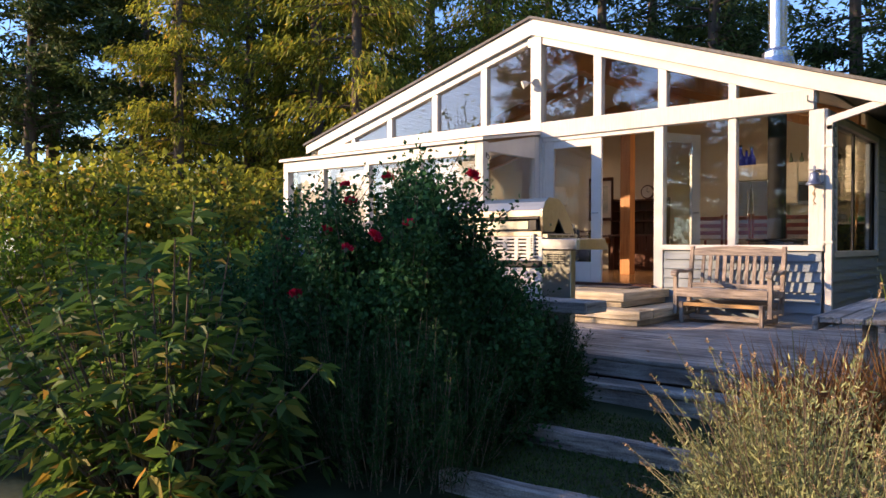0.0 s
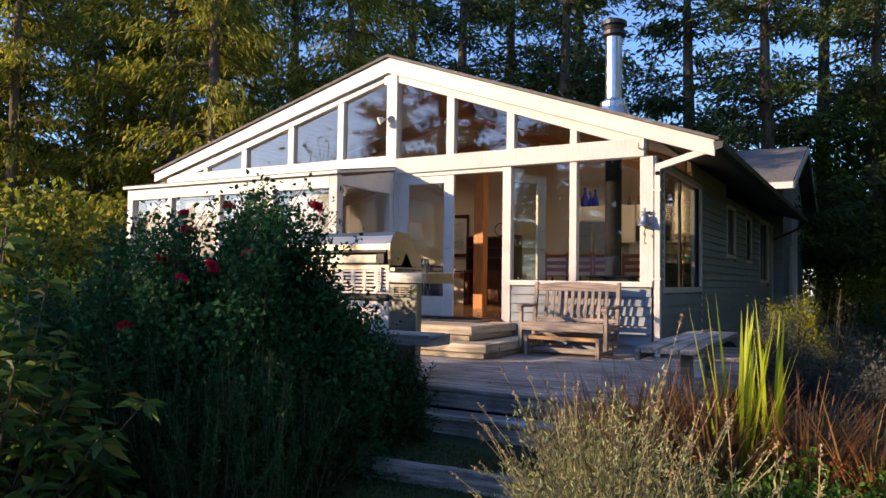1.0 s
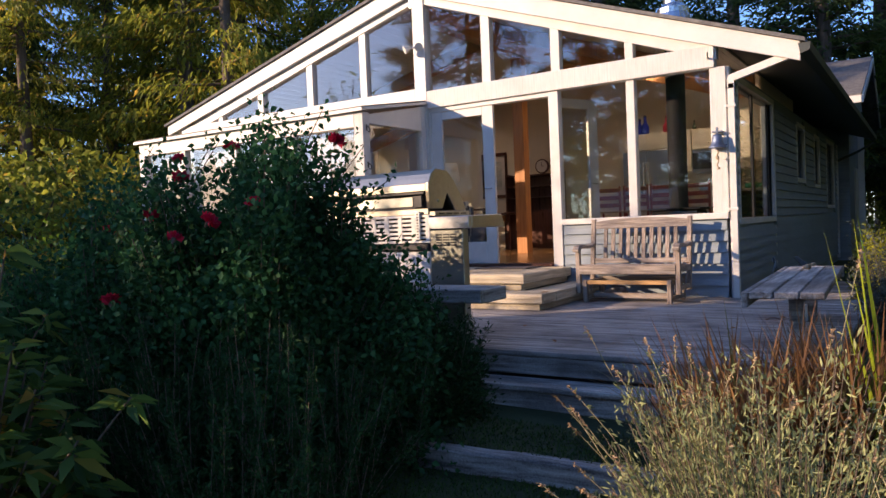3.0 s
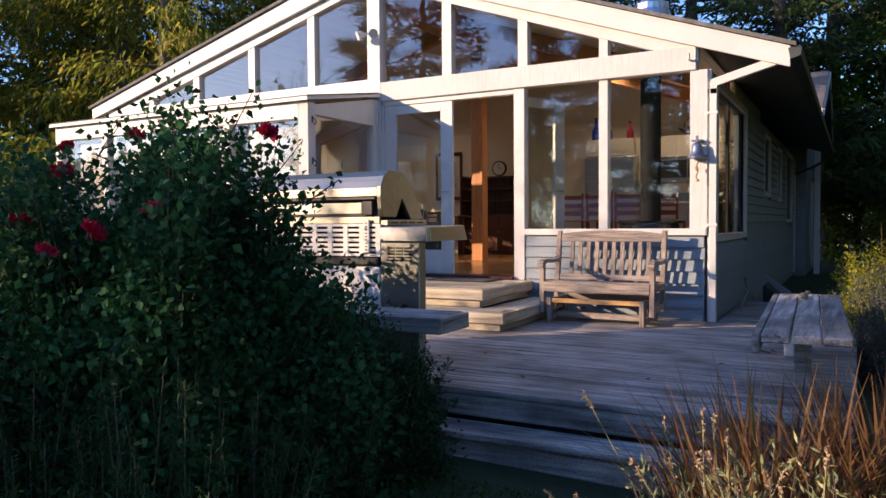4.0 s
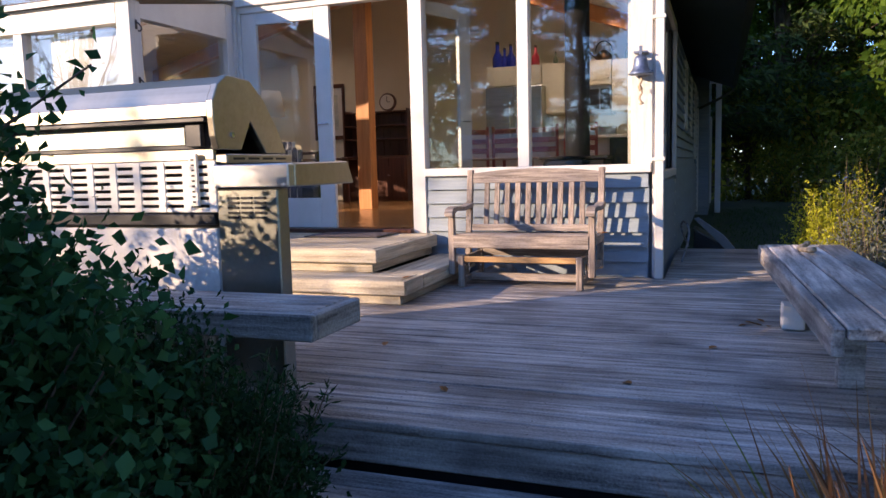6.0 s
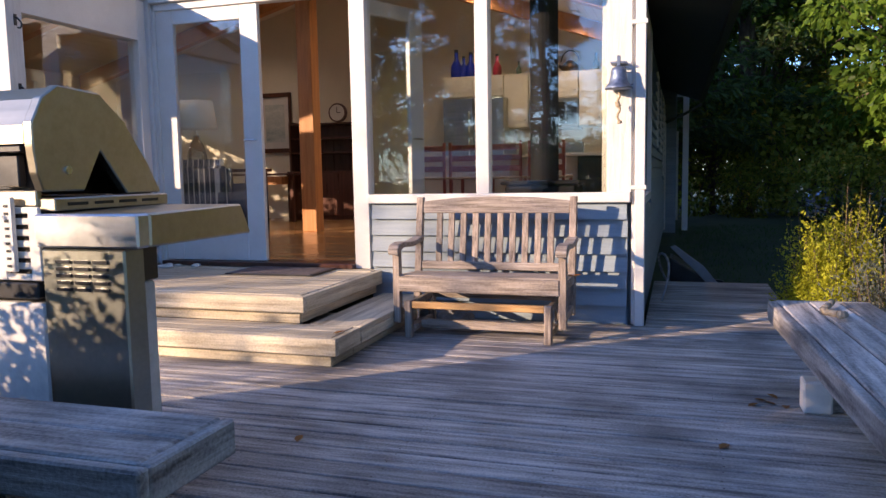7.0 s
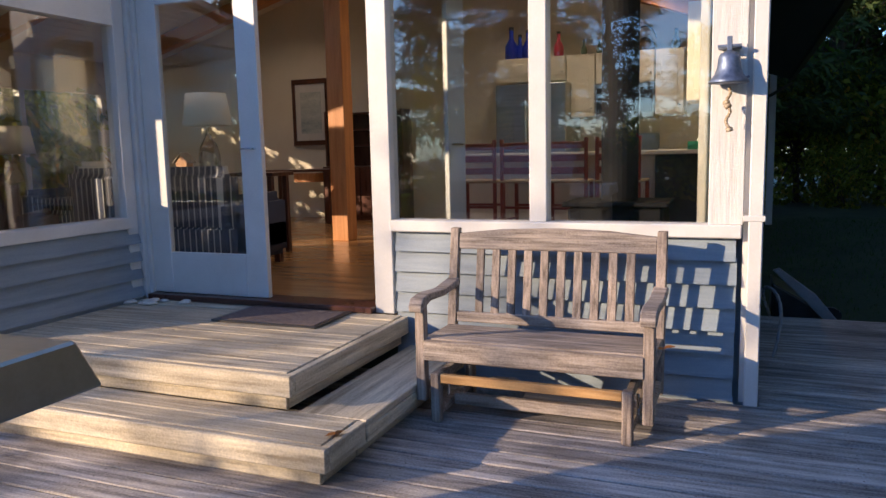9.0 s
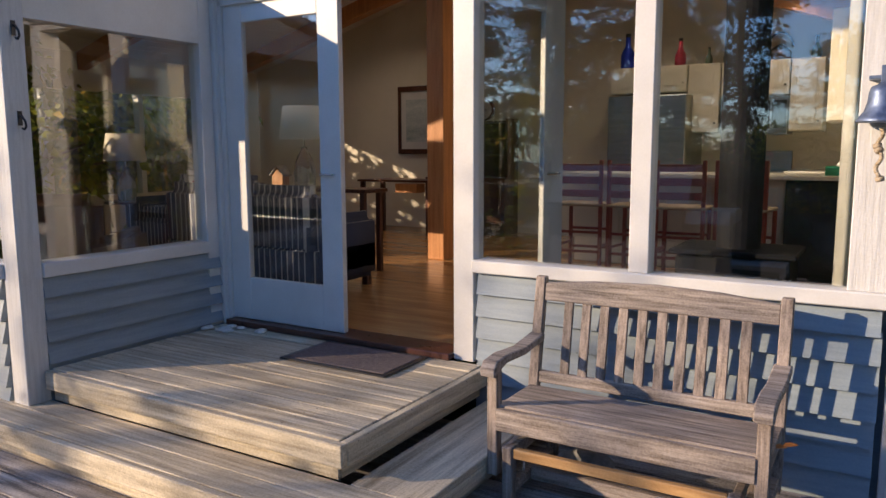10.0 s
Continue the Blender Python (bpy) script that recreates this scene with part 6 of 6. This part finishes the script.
# ---- rosemary, low shrubs at the steps ----
def upright_shrub(name, centre, radius, base, top, count, material, label, per=46, lean=0.10, ln=0.036, group="rosemary"):
    b = thing(name, (0, 0, 0), label, "shrub", group)
    a = RNG.random(count) * 2 * math.pi
    q = np.sqrt(RNG.random(count))
    root = np.stack([centre[0] + np.cos(a) * q * radius[0], centre[1] + np.sin(a) * q * radius[1], np.full(count, base)], 1)
    hgt = (top - base) * RNG.uniform(0.5, 1.05, count) * (1 - 0.35 * q ** 2)
    end = root + np.stack([RNG.normal(size=count) * lean + np.cos(a) * 0.10 * q, RNG.normal(size=count) * lean + np.sin(a) * 0.10 * q, hgt], 1)
    part("branchwork", sticks("branchwork", root, end, 0.004, 0.002, TWIG), TWIG, b)["kind"] = "stuff"
    pick = np.repeat(np.arange(count), per)
    s = RNG.random(len(pick)) ** 0.75
    pos = root[pick] + (end - root)[pick] * s[:, None] + RNG.normal(size=(len(pick), 3)) * 0.012
    way = RNG.normal(size=(len(pick), 3)) * 0.7 + unit((end - root)[pick]) * 0.9
    l = ln * RNG.uniform(0.7, 1.4, len(pick))
    part("foliage", leaves("foliage", pos, way, l, l * 0.2, material, 0.1, 0.0), material, b)
    return b


upright_shrub("rosemary_bush", (-1.02, -6.0), (0.52, 0.52), -0.55, 0.50, 150, LEAF_ROSEMARY, "dark upright rosemary bush beside the path", 170)
upright_shrub("rosemary_bush", (-1.70, -5.95), (0.6, 0.6), -0.55, 0.62, 140, LEAF_ROSEMARY, "dark upright rosemary bush beside the path", 160)
upright_shrub("rosemary_bush", (-1.14, -5.18), (0.46, 0.42), -0.5, 0.50, 130, LEAF_ROSEMARY, "dark upright rosemary bush beside the path", 160)
upright_shrub("rosemary_bush", (-1.42, -4.48), (0.50, 0.22), -0.35, 0.40, 110, LEAF_ROSEMARY, "low rosemary in front of the plank bench", 95, 0.14)
upright_shrub("rosemary_bush", (-1.12, -4.42), (0.30, 0.22), -0.35, 0.44, 170, LEAF_ROSEMARY, "low rosemary in front of the plank bench", 150, 0.12)
bush("low_shrub", (-1.08, -4.55), (0.44, 0.32, 0.88), -0.45, 340, 120, 0.03, 0.016, LEAF_ROSEMARY, "low dark shrub at the foot of the deck", spread=0.05)
bush("low_shrub", (-1.38, -4.42), (0.52, 0.26, 0.98), -0.45, 420, 150, 0.03, 0.012, LEAF_ROSEMARY, "dark twiggy shrub in front of the plank bench", spread=0.045)
bush("low_shrub", (-1.95, -4.45), (0.55, 0.28, 1.05), -0.45, 300, 120, 0.032, 0.016, LEAF_ROSEMARY, "low dark shrub at the foot of the deck", spread=0.05)
bush("low_shrub", (-1.9, -4.85), (0.9, 0.55, 0.92), -0.45, 150, 60, 0.035, 0.018, LEAF_ROSE, "low dark shrub at the foot of the deck", spread=0.06)

# ---- rhododendron ----
def rhododendron(name, centre, radius, base, whorls, label):
    b = thing(name, (0, 0, 0), label, "shrub", "rhododendrons")
    root, end = shoot_points(centre, radius, whorls, base)
    end = root + (end - root) * RNG.uniform(0.5, 1.05, (whorls, 1))
    part("branchwork", sticks("branchwork", root, end, 0.008, 0.005, TWIG, 5), TWIG, b)["kind"] = "stuff"
    per = 11
    pick = np.repeat(np.arange(whorls), per)
    ang = np.tile(np.arange(per) * 2 * math.pi / per, whorls) + RNG.random(len(pick))
    up = unit((end - root)[pick] + [0, 0, 0.4])
    u = unit(np.cross(up, np.tile([0.2, 0.9, 0.1], (len(pick), 1))))
    w = np.cross(up, u)
    way = u * np.cos(ang)[:, None] + w * np.sin(ang)[:, None] + up * RNG.uniform(-0.25, 0.5, (len(pick), 1))
    pos = end[pick] - up * RNG.uniform(0, 0.10, (len(pick), 1))
    l = RNG.uniform(0.12, 0.20, len(pick))
    part("foliage", leaves("foliage", pos, way, l, l * 0.30, LEAF_RHODO, 0.12, 0.22), LEAF_RHODO, b)
    return b


rhododendron("rhododendron", (-1.92, -7.22), (0.92, 0.82, 1.58), -0.6, 270, "large-leaved rhododendron with a few yellow leaves")
rhododendron("rhododendron", (-3.2, -6.95), (1.06, 0.96, 1.82), -0.6, 190, "large-leaved rhododendron with a few yellow leaves")
rhododendron("rhododendron", (-4.6, -6.2), (1.2, 1.15, 1.82), -0.6, 170, "large-leaved rhododendron in the bed by the trees")
for x, y, rr, h in ((-5.7, -4.4, 1.1, 1.15), (-7.2, -4.8, 1.2, 1.6), (-7.0, -3.0, 1.0, 1.7), (-8.8, -5.2, 1.3, 2.2)):
    bush("garden_shrub", (x, y), (rr, rr, h), -0.5, 170, 46, 0.09, 0.045, LEAF_MAPLE, "green garden shrub below the cedars", group="garden shrubs", spread=0.09)

# ---- lavender, grasses and sword leaves beside the path ----
def lavender(centre, radius, base, count, tall, label, seed_tips):
    b = thing("lavender_bush", (0, 0, 0), label, "shrub", "lavender")
    root, end = shoot_points(centre, radius, count, base)
    end = end + RNG.normal(size=end.shape) * 0.05
    part("branchwork", sticks("branchwork", root, end, 0.003, 0.0015, TWIG), TWIG, b)["kind"] = "stuff"
    pick = np.repeat(np.arange(count), 46)
    s = 1 - RNG.random(len(pick)) ** 1.2 * 0.7
    pos = root[pick] + (end - root)[pick] * s[:, None] + RNG.normal(size=(len(pick), 3)) * 0.02
    way = unit((end - root)[pick]) * 0.9 + RNG.normal(size=(len(pick), 3)) * 0.55
    l = RNG.uniform(0.022, 0.045, len(pick))
    part("foliage", leaves("foliage", pos, way, l, l * 0.22, LEAF_LAVENDER, 0.1, 0.0), LEAF_LAVENDER, b)
    k = RNG.choice(count, seed_tips, replace=False)
    lift = end[k] + unit((end - root)[k] * [1, 1, 0.8]) * RNG.uniform(0.12, tall, (seed_tips, 1)) + RNG.normal(size=(seed_tips, 3)) * 0.03
    part("seed_stalk_tuft", sticks("seed_stalk_tuft", end[k], lift, 0.0022, 0.0016, STALK), STALK, b)["kind"] = "stuff"
    pk = np.repeat(np.arange(seed_tips), 26)
    along = RNG.random(len(pk)) * 0.075
    d = unit(lift - end[k])[pk]
    pos = lift[pk] - d * (along[:, None] - 0.03)
    part("seed_tuft", leaves("seed_tuft", pos, d * 0.8 + RNG.normal(size=(len(pk), 3)) * 0.5, 0.016, 0.008, BUD), BUD, b)["kind"] = "stuff"
    pk = np.repeat(np.arange(seed_tips), 14)
    pos = end[k][pk] + (lift - end[k])[pk] * RNG.random((len(pk), 1))
    part("stalk_leaves", leaves("stalk_leaves", pos, RNG.normal(size=(len(pk), 3)) + [0, 0, 0.8], 0.03, 0.006, LEAF_LAVENDER), LEAF_LAVENDER, b)
    return b


lavender((1.40, -6.0), (0.64, 0.74, 0.94), -0.55, 380, 0.38, "sunlit silver-green lavender gone to seed beside the path", 80)
lavender((2.0, -6.35), (0.55, 0.55, 0.66), -0.55, 260, 0.3, "silver-green lavender gone to seed", 60)
lavender((1.02, -5.4), (0.42, 0.42, 0.74), -0.5, 220, 0.42, "silver-green lavender leaning over the steps", 50)


def grass_clump(name, centre, count, length, width, bend, material, label, radius=0.16, lean=0.45, base=-0.45, group="grasses"):
    g = thing(name, (0, 0, 0), label, "grass", group)
    a = RNG.random(count) * 2 * math.pi
    q = np.sqrt(RNG.random(count)) * radius
    root = np.stack([centre[0] + np.cos(a) * q, centre[1] + np.sin(a) * q, np.full(count, base)], 1)
    tilt = RNG.uniform(0.05, lean, count)
    a2 = a + RNG.normal(size=count) * 0.5
    way = np.stack([np.cos(a2) * tilt, np.sin(a2) * tilt, np.ones(count)], 1)
    ln, wd, bd = length * RNG.uniform(0.55, 1.1, count), width * RNG.uniform(0.7, 1.2, count), bend * RNG.uniform(0.2, 1.3, count)
    if count > 30:
        part("foliage", blades("foliage", root, way, ln, wd, bd, material, 5), material, g)["kind"] = "stuff"
    else:
        for i in range(count):
            k = slice(i, i + 1)
            part("sword_leaf", blades("sword_leaf", root[k], way[k], ln[k], wd[k], bd[k], material, 5), material, g)
    return g


for x, y, n, l in ((1.08, -4.75, 140, 0.98), (0.88, -4.62, 90, 0.92), (1.04, -4.4, 90, 0.95), (1.36, -4.5, 140, 1.0), (1.5, -4.15, 110, 1.0), (1.58, -4.65, 120, 0.92), (2.08, -4.35, 130, 0.92), (2.48, -4.4, 110, 0.88), (1.62, -3.95, 90, 0.9), (2.0, -3.9, 100, 0.88)):
    grass_clump("russet_grass", (x, y), int(n * 1.5), l, 0.017, 0.42, LEAF_RED, "clump of russet autumn grass", 0.2, 0.55)
grass_clump("sword_leaf_plant", (1.70, -4.5), 22, 1.26, 0.04, 0.06, LEAF_IRIS, "bright green upright sword-leaf plant", 0.08, 0.28, -0.42, "sword leaves")
grass_clump("sword_leaf_plant", (1.88, -4.36), 9, 1.32, 0.04, 0.04, LEAF_IRIS, "bright green upright sword-leaf plant", 0.06, 0.12, -0.42, "sword leaves")
grass_clump("sword_leaf_plant", (1.82, -4.55), 12, 0.85, 0.03, 0.55, LEAF_IRIS, "bright green arching sword leaves", 0.12, 0.7, -0.42, "sword leaves")
for x, y, rr in ((2.2, -5.45, 0.5), (2.75, -5.1, 0.55), (2.65, -6.0, 0.5), (3.3, -4.5, 0.6), (3.2, -5.65, 0.5)):
    bush("ground_cover", (x, y), (rr, rr, 0.50), -0.50, 130, 60, 0.035, 0.024, LEAF_COVER, "low bright green ground cover", "ground cover", "ground cover", spread=0.05)
orange = thing("orange_flower", (2.28, -5.1, -0.02), "small orange flower among the ground cover", "flower")
k = 26
OR = leaf_material("orange_petal", (0.6, 0.14, 0.05), (0.8, 0.3, 0.1), 0.3)
part("petals", leaves("petals", RNG.normal(size=(k, 3)) * 0.02, RNG.normal(size=(k, 3)) + [0, 0, 0.6], 0.035, 0.022, OR), OR, orange)
part("stem", rod(bmesh.new(), (0, 0, -0.35), (0, 0, 0), 0.004), TWIG, orange)
# sage and lavender mounds towards the side lawn
for x, y, rr, h in ((1.58, -0.55, 0.42, 1.12), (1.66, -1.3, 0.36, 1.0), (2.5, -0.6, 0.8, 0.9), (2.6, -2.3, 0.7, 0.8), (3.4, -1.6, 0.8, 0.75), (2.0, 1.9, 0.6, 0.8)):
    bush("sage_mound", (x, y), (rr, rr, h), -0.4, 170, 60, 0.04, 0.011, LEAF_GREY, "grey-green sage mound in the shade", "shrub", "sage mounds", spread=0.05)
for x, y in ((3.6, 0.6), (4.2, 1.6), (3.4, 2.6), (4.9, 0.4), (4.0, -0.6), (2.6, 5.6), (3.2, 6.4)):
    upright_shrub("lavender_hedge", (x, y), (0.55, 0.5), -0.4, 0.95, 90, LEAF_ROSEMARY, "tall spiky grey-green shrub by the side lawn", 80, 0.06, 0.05, "spiky shrubs")
bush("golden_heath", (1.52, 1.05), (0.42, 0.42, 1.0), -0.3, 420, 110, 0.032, 0.012, LEAF_YELLOW, "sunlit golden-green heath behind the deck bench", "shrub", spread=0.035)
grass_clump("dry_seed_heads", (1.68, 1.5), 70, 1.25, 0.006, 0.05, BUD, "pale dry seed stalks behind the golden heath", 0.38, 0.22, -0.28)

# ---- lawn ----
def lawn_patch(x0, x1, y0, y1, count, lo, hi, name="lawn_grass"):
    x, y = RNG.uniform(x0, x1, count), RNG.uniform(y0, y1, count)
    z = np.array([ground_z(a, b) for a, b in zip(x, y)]) - 0.005
    way = np.stack([RNG.normal(size=count) * 0.35, RNG.normal(size=count) * 0.35, np.ones(count)], 1)
    ob = part(name, blades(name, np.stack([x, y, z], 1), way, RNG.uniform(lo, hi, count), 0.006, 0.5, GRASS, 2), GRASS)
    tagged(ob, "short mossy lawn grass", "grass", kind="stuff")


lawn_patch(-1.3, 1.3, -5.9, -4.44, 15000, 0.02, 0.055)
lawn_patch(-0.6, 3.4, -9.6, -5.9, 22000, 0.02, 0.06)
lawn_patch(0.3, 5.0, 2.0, 14.0, 9000, 0.05, 0.12)


def sleeper(x0, y0, x1, y1, z):
    ln = math.hypot(x1 - x0, y1 - y0)
    bm = bmesh.new()
    add_box(bm, 0, ln, -0.06, 0.06, -0.16, 0.02, 0.012)
    bmesh.ops.subdivide_edges(bm, edges=[e for e in bm.edges if e.calc_length() > 0.5], cuts=10)
    for v in bm.verts:
        v.co += Vector(noise.noise_vector(v.co * 3 + Vector((x0, y0, 0)))) * 0.012
    ob = solo("timber_edging", bm, DECK, "weathered timber edging of a grass step", "timber edging", "grass steps")
    ob.matrix_basis = pose(x0, y0, z, 0, 0, math.degrees(math.atan2(y1 - y0, x1 - x0)))


sleeper(-1.3, -5.14, 1.0, -4.98, -0.37)
sleeper(-0.75, -6.0, 0.95, -5.84, -0.49)
